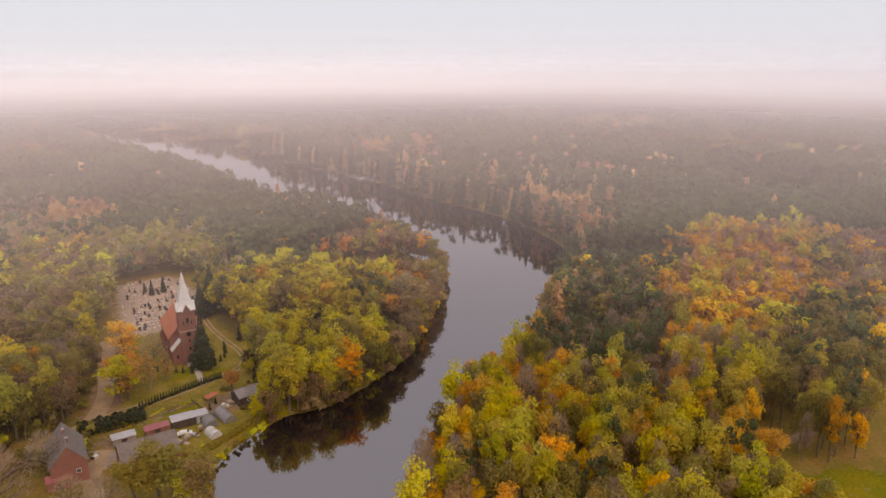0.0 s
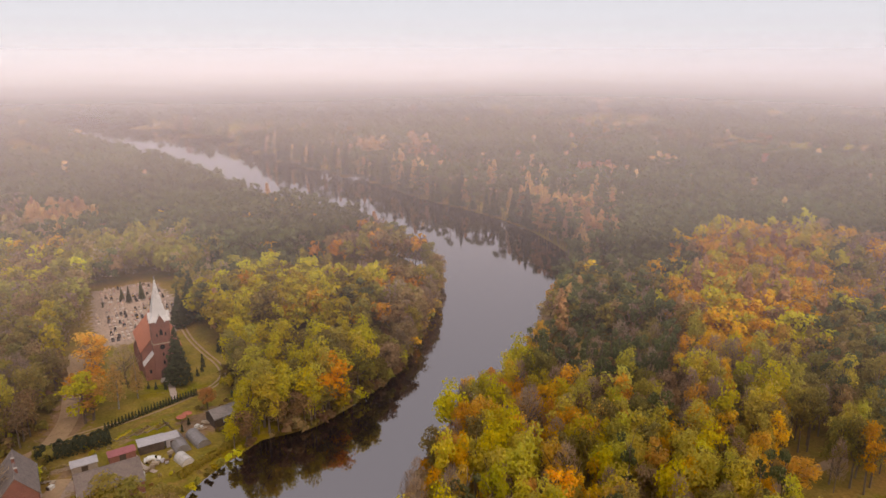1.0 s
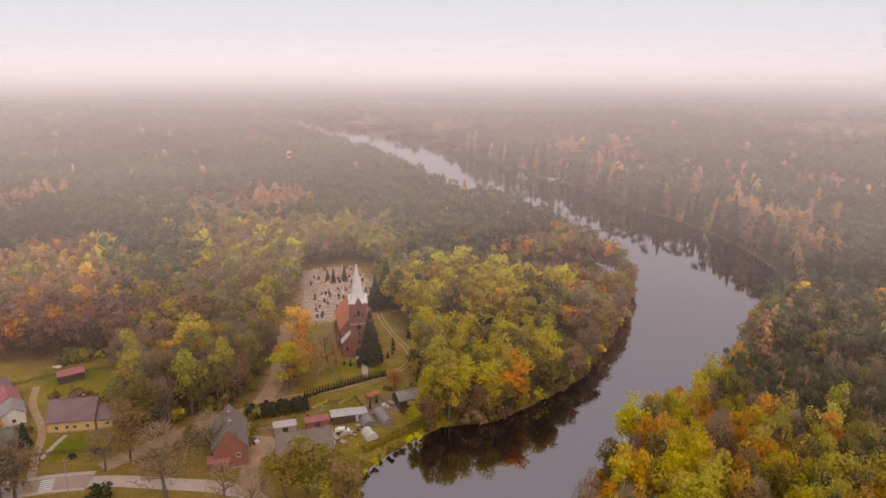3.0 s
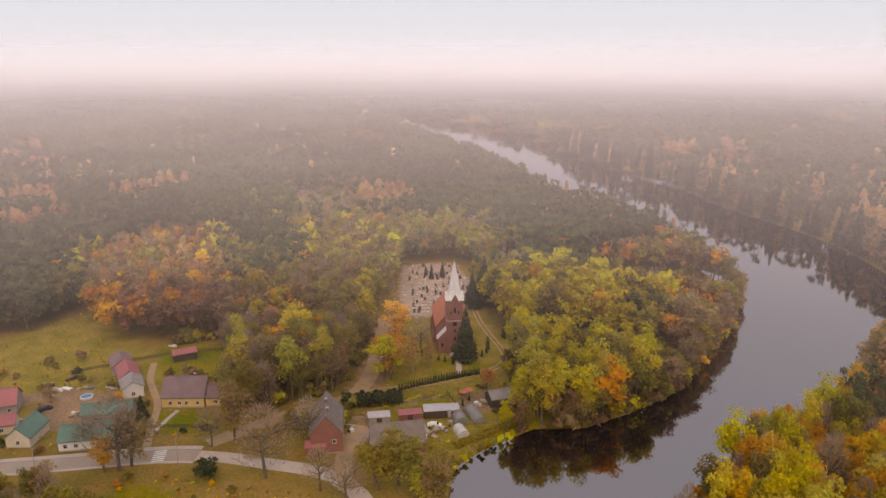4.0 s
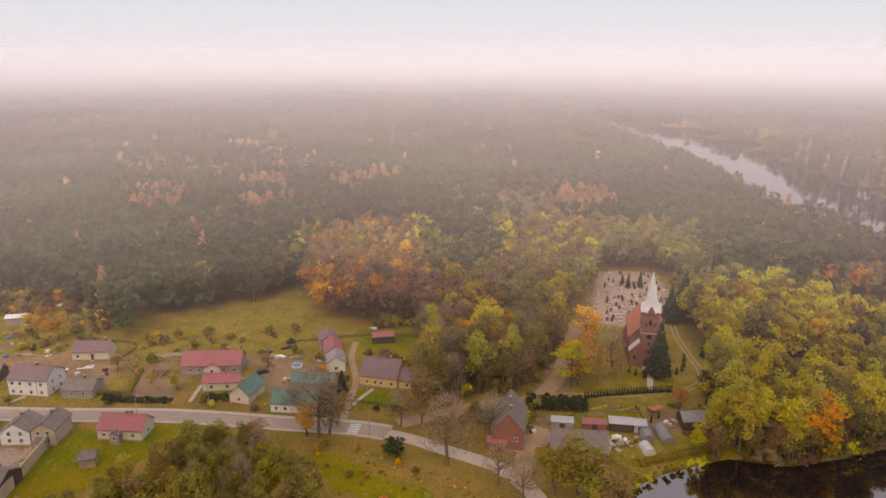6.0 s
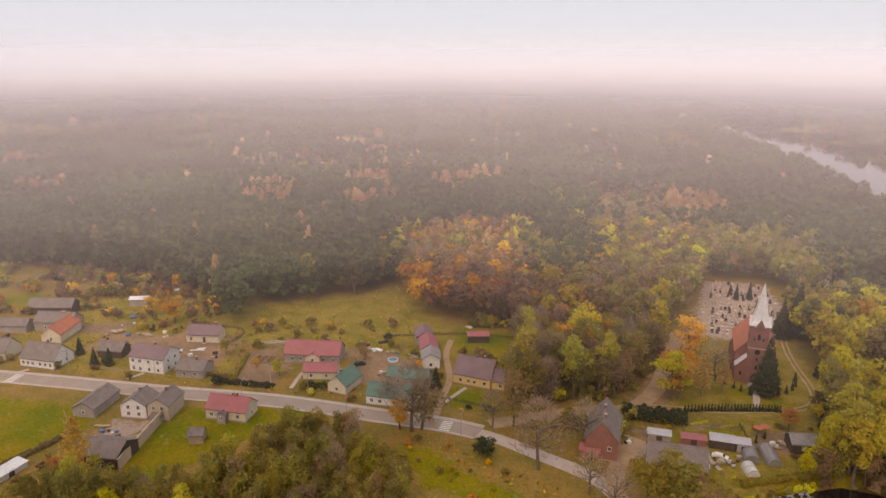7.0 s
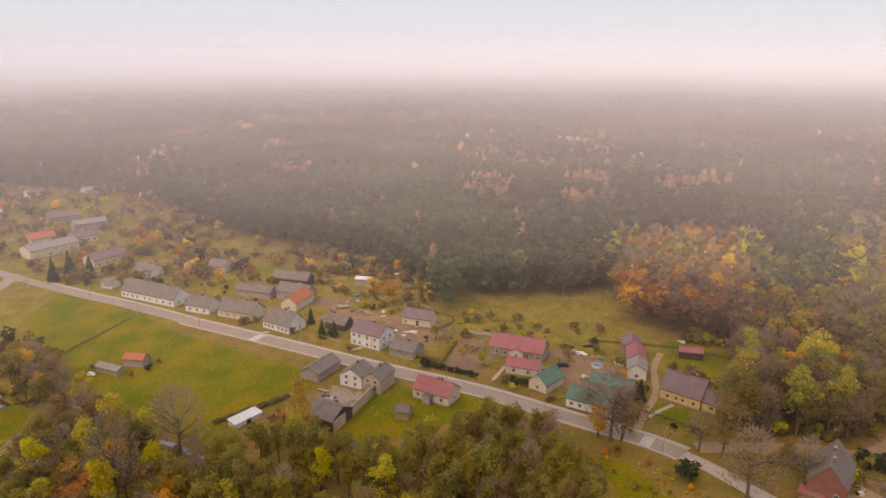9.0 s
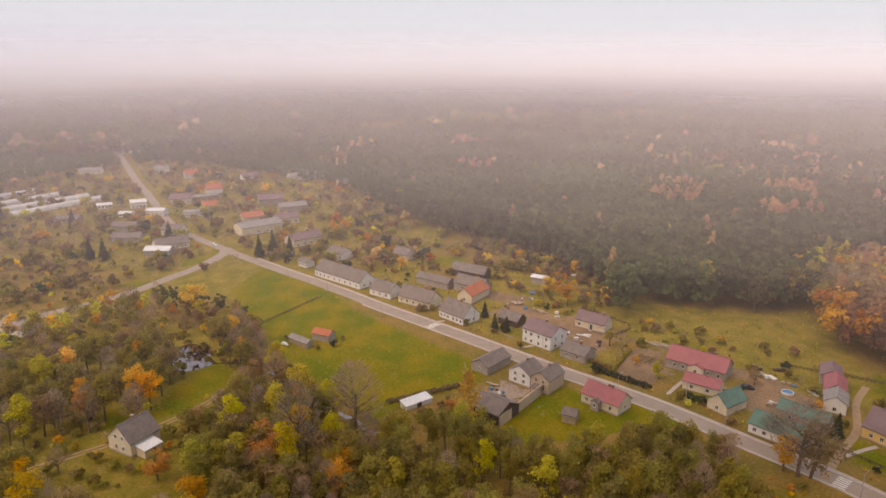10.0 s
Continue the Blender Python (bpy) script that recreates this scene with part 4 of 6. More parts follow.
def wood(near, far, step, count, leaf, seed):
    """Distant forest: one mesh for each kind of tree, every tree with its own clumps of leaves."""
    pts, kinds, g = grow(near, far, step, seed)
    zs = ground_height(pts)
    for sp in sorted(set(kinds)):
        models = [crown_points(sp, g, count, leaf * (1.15 if sp != "bare" else 2.6)) for _ in range(6)]
        chunks, tints = [], []
        shade = 0.5 + 0.2 * patchwork(pts[kinds == sp], 170, 73)
        for (x, y), z, tone in zip(pts[kinds == sp], zs[kinds == sp], shade):
            h, a, b = g.uniform(*TALL[sp]) * (g.uniform(0.6, 1.12) if step > 8 else 0.5 if x < -137 and y < 10 else 1), g.uniform(0, 6.28), g.uniform(0.82, 1.12) * max(1, step / 6.5)
            v = models[g.integers(0, 6)]
            c, s = math.cos(a), math.sin(a)
            chunks.append(np.column_stack([(v[:, 0] * c - v[:, 1] * s) * h * b + x, (v[:, 0] * s + v[:, 1] * c) * h * b + y, v[:, 2] * h + z]))
            tints.append(np.full(len(v), np.clip(tone + g.uniform(-0.3, 0.3), 0, 1)))
        if chunks:
            ob = new("woodland", clumps_mesh(np.concatenate(chunks), "woodland", WOODS[sp], np.concatenate(tints)))
            tagged(ob, NAMES[sp][1].replace("tree", "trees") + ", standing in dense forest", "forest", kind="stuff")


wood(250, 345, 5.4, 220, 0.056, 11)
wood(345, 520, 5.5, 84, 0.092, 14)
wood(520, 760, 6.4, 44, 0.135, 12)
wood(760, 1250, 9.5, 26, 0.20, 15)
wood(1250, 2300, 18.0, 13, 0.40, 13)
wood(2300, 4900, 42.0, 7, 0.55, 16)


# ---- buildings ----
def window_geo(w, h):
    """A frame of four bars and a mullion, and the pane behind; in the plane y = 0, looking to -y."""
    b = 0.11
    frame_geo = join(box(0, -0.05, h - b / 2, w, 0.12, b), box(0, -0.05, b / 2, w, 0.12, b), box(-w / 2 + b / 2, -0.05, h / 2, b, 0.12, h - 2 * b),
                     box(w / 2 - b / 2, -0.05, h / 2, b, 0.12, h - 2 * b), box(0, -0.05, h / 2, b * 0.7, 0.1, h - 2 * b))
    return frame_geo, box(0, -0.012, h / 2, w - 2 * b, 0.04, h - 2 * b)


WINDOW_MESHES = {}


def window(parent, x, y, z, turn, w=1.1, h=1.3, name="window"):
    key = (w, h)
    if key not in WINDOW_MESHES:
        fg, pg = window_geo(w, h)
        WINDOW_MESHES[key] = (mesh_of("window", fg, FRAME_WHITE), mesh_of("pane", pg, GLASS_DARK))
    fm, pm = WINDOW_MESHES[key]
    ob = new(name, fm)
    ob.parent = parent
    ob.matrix_basis = pose(x, y, z, 0, 0, turn)
    pane = new("pane", pm)
    pane.parent = ob
    return ob


def front_frame(a, b, depth):
    """The pose of a house's middle, its front wall running from a to b, and its length."""
    a, b = Vector((*a, 0)), Vector((*b, 0))
    d = b - a
    turn = math.atan2(d.y, d.x)
    n = Vector((-math.sin(turn), math.cos(turn), 0))
    c = (a + b) / 2 + n * depth / 2
    return pose(c.x, c.y, 0, 0, 0, math.degrees(turn)), d.length


def roof_slabs(l, w, eave, ridge, over, thick=0.2):
    """Two slabs that meet at a ridge along x."""
    s = (ridge - eave) / (w / 2)
    lo = eave - s * over
    one = [(-w / 2 - over, lo), (0, ridge), (0, ridge + thick), (-w / 2 - over, lo + thick)]
    x0, x1 = -l / 2 - over, l / 2 + over
    return prism_x(one, x0, x1), prism_x([(-p, z) for p, z in reversed(one)], x0, x1)


def house(a, b, depth, eave, ridge, roof, wall, label, across=False, rows=((1.0,),), front=(), ends=(), door=None, chimneys=((0.2, 0.3),), name="house", over=0.3,
          plinth=True, category="house", back=()):
    """A gabled house. front, ends and back: places along the walls for windows, storey by storey by rows (sill heights)."""
    eave, ridge = eave + 0.35, ridge + 0.25
    m, l = front_frame(a, b, depth)
    if across:
        m = m @ pose(0, 0, 0, 0, 0, 90)
        l, w = depth, l
    else:
        w = depth
    FOOT.append((m.translation.x, m.translation.y, math.hypot(l, w) / 2))
    root = thing(name, m, label, category, "houses of the village")
    gable = [(-w / 2, -0.3), (w / 2, -0.3), (w / 2, eave), (0, ridge - 0.03), (-w / 2, eave)]
    part("wall", prism_x(gable, -l / 2, l / 2), wall, root)
    for geo in roof_slabs(l, w, eave, ridge, over):
        part("roof_slope", geo, roof, root)
    part("ridge_cap", box(0, 0, ridge + 0.2, l + 2 * over, 0.36, 0.1), roof, root)
    if plinth:
        part("plinth", box(0, 0, 0.05, l + 0.1, w + 0.1, 0.6), WALL_GREY, root)
    gx = l / 2 + over + 0.03
    for sgn in (-1, 1):
        s = (ridge - eave) / (w / 2)
        part("gutter", prism_x([(sgn * (w / 2 + over), eave - s * over - 0.04), (sgn * (w / 2 + over + 0.13), eave - s * over - 0.04), (sgn * (w / 2 + over + 0.13), eave - s * over + 0.08)],
                               -gx, gx), METAL_GREY, root)
    walls = (((0, -w / 2, 0), l, back if across else front), ((0, w / 2, 180), l, back if not across else ()), ((-l / 2, 0, 270), w, front if across else ends),
             ((l / 2, 0, 90), w, ends if not across else ()))
    for (cx, cy, turn), length, places in walls:
        for (sill,) in rows:
            for u in places:
                t = radians(turn)
                q = (u - 0.5) * length
                window(root, cx + q * math.cos(t), cy + q * math.sin(t), sill, turn)
    if door is not None:
        q = (door - 0.5) * l
        dr = part("door", join(box(q, -w / 2 - 0.03, 1.15, 1.0, 0.1, 2.1), box(q, -w / 2 - 0.05, 2.26, 1.25, 0.14, 0.12)), WOOD_DARK, root)
        part("door_handle", box(q + 0.38, -w / 2 - 0.11, 1.1, 0.14, 0.06, 0.04), METAL_GREY, dr)
        part("step", box(q, -w / 2 - 0.5, 0.1, 1.6, 0.9, 0.25), KERB, root)
    for u, v in chimneys:
        top = part("chimney", box(u * l / 2, v * w / 2, ridge - abs(v) * (ridge - eave) + 0.35, 0.65, 0.65, 1.7, bevel=0.03), BRICK, root)
        part("cap", box(u * l / 2, v * w / 2, ridge - abs(v) * (ridge - eave) + 1.25, 0.8, 0.8, 0.12), KERB, top)
    return root


def shed(a, b, depth, low, high, roof, wall, label, name="shed", door=True, category="shed"):
    """A lean-to shed, its roof falling towards the front."""
    m, l = front_frame(a, b, depth)
    FOOT.append((m.translation.x, m.translation.y, math.hypot(l, depth) / 2))
    root = thing(name, m, label, category, "sheds and outbuildings")
    w = depth
    part("wall", prism_x([(-w / 2, -0.3), (w / 2, -0.3), (w / 2, high), (-w / 2, low)], -l / 2, l / 2), wall, root)
    s = (high - low) / w
    o = 0.25
    part("roof", prism_x([(-w / 2 - o, low - s * o + 0.01), (w / 2 + o, high + s * o + 0.01), (w / 2 + o, high + s * o + 0.13), (-w / 2 - o, low - s * o + 0.13)], -l / 2 - o, l / 2 + o), roof, root)
    if door:
        part("door", box(0, -w / 2 - 0.03, 0.95, min(1.6, l * 0.4), 0.08, 1.8), WOOD_DARK, root)
    return root


def church():
    root = thing("church", pose(-92.4, 219.6, 0, 0, 0, 28.9), "red brick church with a white spire and orange tiled nave", "church")
    tw = 2.9
    part("tower", join(box(0, 2.9, 10.1, 2 * tw, 2 * tw, 20.8), box(0, 2.9, 0.4, 2 * tw + 0.4, 2 * tw + 0.4, 1.4)), BRICK, root)
    for z in (12.6, 19.6):
        part("string_course", box(0, 2.9, z, 2 * tw + 0.24, 2 * tw + 0.24, 0.3), CONCRETE if z < 15 else BRICK, root)
    h = 3.25
    v = [(-h, 2.9 - h, 20.4), (h, 2.9 - h, 20.4), (h, 2.9 + h, 20.4), (-h, 2.9 + h, 20.4)]
    v += [(-h * 0.72, 2.9 - h * 0.72, 22.2), (h * 0.72, 2.9 - h * 0.72, 22.2), (h * 0.72, 2.9 + h * 0.72, 22.2), (-h * 0.72, 2.9 + h * 0.72, 22.2)]
    v += [(x * 0.04, 2.9 + y * 0.04, 34.2) for x, y in ((-h, -h), (h, -h), (h, h), (-h, h))]
    f = [(i + k, (i + 1) % 4 + k, (i + 1) % 4 + k + 4, i + k + 4) for k in (0, 4) for i in range(4)] + [(8, 9, 10, 11), (3, 2, 1, 0)]
    spire = part("spire", (v, f), SHEET_WHITE, root, "white sheet metal spire")
    part("finial", join(tube((0, 2.9, 34.1), (0, 2.9, 35.4), 0.05, 0.04), box(0, 2.9, 35.0, 0.6, 0.07, 0.07)), METAL_GREY, spire)
    for k in range(4):
        gb = part("gable", prism([(-1.5, 19.9), (1.5, 19.9), (0, 22.9)], -tw - 0.42, -1.0), BRICK, root)
        gb.matrix_basis = Matrix.Translation((0, 2.9, 0)) @ pose(0, 0, 0, 0, 0, 90 * k)
        for sgn in (-1, 1):
            part("gable_verge", prism([(sgn * 1.68, 19.95), (0, 23.15), (0, 22.9), (sgn * 1.5, 19.95)], -tw - 0.5, -0.9), SHEET_WHITE, gb)
    for turn in (0, 90, 270):
        for u, z, w, hh in ((0, 15.6, 0.95, 2.2), (-1.35, 15.2, 0.45, 1.3), (1.35, 15.2, 0.45, 1.3), (0.1, 5.2, 0.6, 1.4), (0.1, 8.2, 0.5, 1.3)):
            arch = [(-w / 2, 0), (w / 2, 0), (w / 2, hh * 0.6), (w * 0.3, hh * 0.85), (0, hh), (-w * 0.3, hh * 0.85), (-w / 2, hh * 0.6)]
            wn = part("window", prism(arch, -tw - 0.05, -tw + 0.15), GLASS_DARK, root)
            wn.matrix_basis = Matrix.Translation((0, 2.9, 0)) @ pose(0, 0, 0, 0, 0, turn) @ Matrix.Translation((u, 0, z))
    disc = part("clock_niche", ([(0.85 * math.cos(a), yy, 11.3 + 0.85 * math.sin(a)) for yy in (-0.06, 0.1) for a in [i * math.pi / 7 for i in range(14)]],
                                [tuple(range(14)), *[(i, 14 + i, 14 + (i + 1) % 14, (i + 1) % 14) for i in range(14)]]), GLASS_DARK, root)
    part("portal", join(prism([(-1.3, 0), (1.3, 0), (1.3, 2.6), (0, 4.0), (-1.3, 2.6)], -0.35, 0.02)), WOOD_DARK, root)
    for k in range(4):
        part("step", box(0, -1.3 - 0.5 * k, 0.42 - 0.14 * k, 3.4 + 0.3 * k, 0.5, 0.6), KERB, root)
    hw = 6.3
    part("nave", prism([(-hw, -0.3), (hw, -0.3), (hw, 9.3), (0, 16.4), (-hw, 9.3)], 4.2, 25.5), BRICK, root)
    s = (16.5 - 9.3) / hw
    for sgn in (-1, 1):
        pr = [(sgn * (hw + 0.45), 9.3 - s * 0.45), (0, 16.5), (0, 16.75), (sgn * (hw + 0.45), 9.55 - s * 0.45)]
        part("nave_roof", prism(pr if sgn < 0 else pr[::-1], 3.9, 25.8), TILE_ORANGE, root)
        for y in (8, 12.5, 17, 21.5):
            wn = part("window", box(sgn * hw, y, 5.4, 0.12, 1.2, 3.8), GLASS_DARK, root)
            part("buttress", prism([(sgn * hw, 0), (sgn * (hw + 0.9), 0), (sgn * (hw + 0.9), 4.5), (sgn * hw, 6.5)][::sgn], y + 1.9, y + 2.6), BRICK, root)
        pr = [(sgn * tw, -0.3), (sgn * (hw - 0.2), -0.3), (sgn * (hw - 0.2), 5.4), (sgn * tw, 8.9)]
        part("stair_annex", prism(pr[::sgn], 0.7, 4.4), BRICK, root)
        pr = [(sgn * tw, 8.95), (sgn * (hw + 0.1), 5.2), (sgn * (hw + 0.1), 5.45), (sgn * tw, 9.2)]
        part("annex_roof", prism(pr[::-sgn], 0.45, 4.2), SHEET_WHITE, root)
        part("window", box(sgn * 4.4, 0.68, 3.0, 0.7, 0.1, 1.3), GLASS_DARK, root)
    part("apse", lathe([(4.4, -0.3), (4.4, 7.5), (4.6, 7.5), (0.1, 11.5)], 10, 0, 25.5), BRICK, root)


church()
walkway = along([(-89.6, 216), (-86.5, 209.5), (-83.7, 203.6)])
setting("path_church", strip(walkway, 0, 2.0, -0.5, 0.3), PAVING, "stone paved walk up to the church door", "path")

house((-101.6, 140.9), (-94.2, 145.5), 14.5, 5.8, 11.0, TILE_GREY, BRICK, "old red brick house with a steep grey roof", across=True, rows=((3.0,),), front=(0.74,),
      chimneys=((0.1, 0.0), (-0.5, -0.1)))
porch = shed((-102.2, 139.4), (-97.6, 142.2), 1.9, 2.7, 3.5, TILE_RED, BRICK, "low brick porch with a red sheet roof", "porch", category="porch")
house((-85.5, 146), (-73.2, 154.1), 10, 3.4, 7.2, TILE_GREY, BRICK, "long brick barn with a weathered grey roof", chimneys=(), ends=(0.5,), name="barn", category="barn")
house((-158.5, 144.3), (-146.9, 149.9), 10.5, 3.2, 7.8, TILE_MAUVE, WALL_YELLOW, "yellow rendered house under a mauve tile roof", rows=((1.0,),), front=(0.2, 0.42, 0.58, 0.85), chimneys=((0.4, 0.1),))
house((-146.8, 150.6), (-141.6, 153.4), 8.0, 2.6, 5.6, TILE_MAUVE, WALL_YELLOW, "lower yellow annex with a mauve roof", front=(0.5,), chimneys=(), name="house_annex")
house((-209.8, 109.8), (-195.5, 123.4), 9, 3.0, 6.6, TILE_RED, WALL_GREY, "long grey bungalow with a red sheet roof", front=(0.15, 0.3, 0.72, 0.9), door=0.5, chimneys=((0.5, 0.1),), name="bungalow")
house((-203.4, 114.4), (-199.6, 118.0), 2.6, 2.5, 3.9, TILE_RED, WALL_CREAM, "small gabled porch with a red roof", across=True, front=(0.5,), chimneys=(), name="porch", over=0.3, category="porch")
house((-193.2, 107.6), (-185.4, 115.6), 6.5, 2.7, 4.6, TILE_RED, WALL_CREAM, "cream bungalow with a faded red roof beside a hedge", front=(0.25, 0.7), chimneys=(), name="bungalow")
house((-180.3, 109.2), (-174.2, 112.0), 10, 2.8, 5.8, TILE_GREEN, WALL_CREAM, "cream gabled house with a green sheet roof", across=True, front=(0.5,), chimneys=((0.1, 0.5),))
house((-165.2, 113.6), (-152.8, 122.2), 8.5, 2.8, 5.6, TILE_GREEN, WALL_WHITE, "white house with a worn green sheet roof by the road", front=(0.12, 0.3, 0.6, 0.8), chimneys=((0.3, 0.2), (-0.2, -0.1)))
house((-172, 126.5), (-160.5, 134.5), 6.5, 2.8, 5.0, TILE_GREEN, WALL_GREY, "grey back building with a green roof", front=(0.3,), chimneys=(), name="outbuilding", category="outbuilding")
house((-173.4, 143.0), (-169.4, 147.8), 8, 3.4, 5.4, TILE_PALE, WALL_WHITE, "white gabled shed with a pale grey roof", across=True, front=(0.5,), chimneys=(), name="outbuilding", category="outbuilding")
house((-180.3, 148.2), (-176.6, 153.2), 11, 3.4, 5.4, TILE_RED, WALL_WHITE, "long shed with a dark red roof", across=True, chimneys=(), name="outbuilding", category="outbuilding")
house((-190.3, 154.2), (-186.6, 159.4), 9, 3.2, 5.0, TILE_MAUVE, WALL_GREY, "shed with a dull mauve roof", across=True, chimneys=(), name="outbuilding", category="outbuilding")
house((-237.9, 66.0), (-227.0, 73.5), 9.6, 5.3, 8.2, TILE_MAUVE, WALL_WHITE, "white two-storey house with a mauve roof", rows=((0.9,), (3.6,)), front=(0.12, 0.32, 0.58, 0.85), ends=(0.3, 0.7),
      chimneys=((0.1, 0.05),))
house((-267, 38.5), (-255.6, 46.4), 9.4, 3.0, 7.4, TILE_GREY, WALL_WHITE, "white roadside house with a steep grey roof", front=(0.1, 0.24, 0.38, 0.6, 0.75, 0.9), ends=(0.35, 0.65), chimneys=((0.2, 0.0),))
house((-287, 23.4), (-275, 35.4), 9.0, 2.9, 6.8, TILE_GREY, WALL_CREAM, "cream roadside house under a patched grey roof", front=(0.12, 0.3, 0.5, 0.7, 0.88), chimneys=((0.4, 0.0),))
house((-298, 11.6), (-289.6, 20.2), 8.0, 2.9, 6.4, TILE_GREY, WALL_WHITE, "small white roadside house with a grey roof", front=(0.2, 0.5, 0.8), chimneys=((0.0, 0.0),))
house((-328.5, -13.2), (-304.6, 7.4), 9.5, 3.2, 7.4, TILE_GREY, WALL_WHITE, "long white terrace with a brown-grey roof", front=(0.05, 0.13, 0.22, 0.31, 0.45, 0.56, 0.68, 0.8, 0.93), ends=(0.3, 0.7),
      chimneys=((0.5, 0.0), (-0.3, 0.0)))
house((-189.4, 72.2), (-179.0, 79.9), 7.6, 2.9, 6.0, TILE_RED, WALL_CREAM, "small bungalow with a red sheet roof", front=(0.15, 0.8), ends=(0.5,), door=0.5, chimneys=((0.1, 0.1), (0.3, 0.05)), name="bungalow")
house((-184.6, 73.5), (-182.5, 75.0), 1.9, 2.2, 3.2, TILE_GREY, WALL_GREY, "small grey porch with a gabled roof", across=True, front=(0.5,), chimneys=(), name="porch", over=0.2, category="porch")
house((-206.4, 53.2), (-200.2, 58.6), 8.0, 3.9, 6.4, TILE_GREY, WALL_WHITE, "white house with a patched grey roof by the yard", across=True, rows=((0.9,), (3.0,)), front=(0.3, 0.7), chimneys=((0.3, 0.1),))
house((-199.9, 58.9), (-195.0, 63.2), 9.5, 4.3, 6.6, TILE_GREY, CONCRETE, "narrow two-storey house with a bare concrete side wall", across=True, rows=((0.9,), (3.2,)), front=(0.3, 0.7), chimneys=((0.2, 0.0),))
shed((-197.4, 58.4), (-195.0, 60.4), 1.8, 2.0, 2.5, TILE_GREY, WALL_GREY, "small porch roof before a house door", "porch", category="porch")
house((-216.6, 42.4), (-211.2, 47.0), 13, 2.5, 4.5, TILE_GREY, WALL_GREY, "grey farm building with a weathered roof", across=True, chimneys=(), name="barn", category="barn", front=(0.5,))
house((-186.4, 36.8), (-178.4, 43.2), 10, 2.9, 5.4, TILE_GREY, WOOD_DARK, "dark timber barn at the end of a concrete wall", chimneys=(), name="barn", category="barn", plinth=False)
wall_line = [(-204.4, 69.4), (-177.6, 43.3)]
setting("wall_yard", strip(along(wall_line, 4), 0, 0.35, -0.3, 3.3), CONCRETE, "long bare concrete yard wall", "wall")
house((-249.8, 90.6), (-241.0, 99.4), 7, 3.0, 5.8, TILE_MAUVE, WALL_CREAM, "cream outbuilding with a brown roof", front=(0.15,), door=0.55, chimneys=((0.7, 0.0),), name="outbuilding", category="outbuilding")
house((-284.5, 49.0), (-279.6, 54.4), 15, 3.2, 6.2, TILE_ORANGE, WALL_CREAM, "long shed with a new orange tile roof", across=True, chimneys=(), name="outbuilding", category="outbuilding", front=(0.5,))
house((-300.5, 50.0), (-289.5, 60.6), 8, 3.4, 6.4, TILE_GREY, WALL_GREY, "grey barn with a dark roof", chimneys=(), name="barn", category="barn", front=(0.3, 0.5))
house((-312, 34), (-300, 47), 6, 2.6, 4.6, TILE_GREY, WALL_GREY, "low grey shed behind the houses", chimneys=(), name="outbuilding", category="outbuilding")
house((-322, 52), (-310, 66), 7, 3.0, 5.8, TILE_GREY, WOOD_DARK, "dark timber barn in the gardens", chimneys=(), name="barn", category="barn", plinth=False)
house((-222.8, 76.0), (-215.4, 82.4), 8, 2.5, 4.8, TILE_GREY, WALL_GREY, "low grey house with a mossy roof", front=(0.3, 0.7), chimneys=((0.2, 0.0),))
house((-257, 61), (-250, 67), 6, 2.6, 4.8, TILE_GREY, WOOD_DARK, "dark wooden shed among spruces", chimneys=(), name="outbuilding", category="outbuilding", plinth=False)
house((-178.6, 62.4), (-176.2, 65.6), 4.2, 2.1, 3.4, TILE_GREY, WOOD_PALE, "pale wooden hut on the grass", chimneys=(), name="hut", category="hut", plinth=False)
house((-179.9, 171.2), (-175.0, 177.4), 3.6, 2.4, 3.6, TILE_RED, WOOD_DARK, "dark shed with a red roof on a lawn", chimneys=(), name="shed", category="shed", plinth=False)
house((-305.0, 87.6), (-300.6, 93.4), 4.5, 2.6, 3.4, SHEET_WHITE, WALL_GREY, "small hut with a white roof", chimneys=(), name="hut", category="hut", plinth=False)
shed((-190.4, 17.7), (-195.0, 26.0), 3.4, 1.7, 2.2, SHEET_WHITE, SHEET_WHITE, "long white metal shed at the meadow's edge")
house((-181.2, -64.6), (-175.8, -57.4), 9.5, 3.6, 7.8, TILE_GREY, WALL_CREAM, "cream house with a steep grey roof among trees", across=True, rows=((1.0,), (4.0,)), front=(0.35, 0.65), chimneys=((0.1, 0.15),))
shed((-174.6, -53.6), (-178.8, -50.2), 4.0, 2.3, 2.9, SHEET_WHITE, WALL_CREAM, "pale lean-to beside the cream house")
house((-249.0, -20.8), (-241.6, -14.0), 3.4, 1.6, 2.6, TILE_PALE, WOOD_PALE, "low pale hut standing in the meadow", chimneys=(), name="hut", category="hut", plinth=False)
house((-250.5, -12.2), (-246.5, -6.0), 4.4, 2.2, 3.6, TILE_ORANGE, WALL_GREY, "hut with an orange roof standing in the meadow", chimneys=(), name="hut", category="hut", plinth=False)

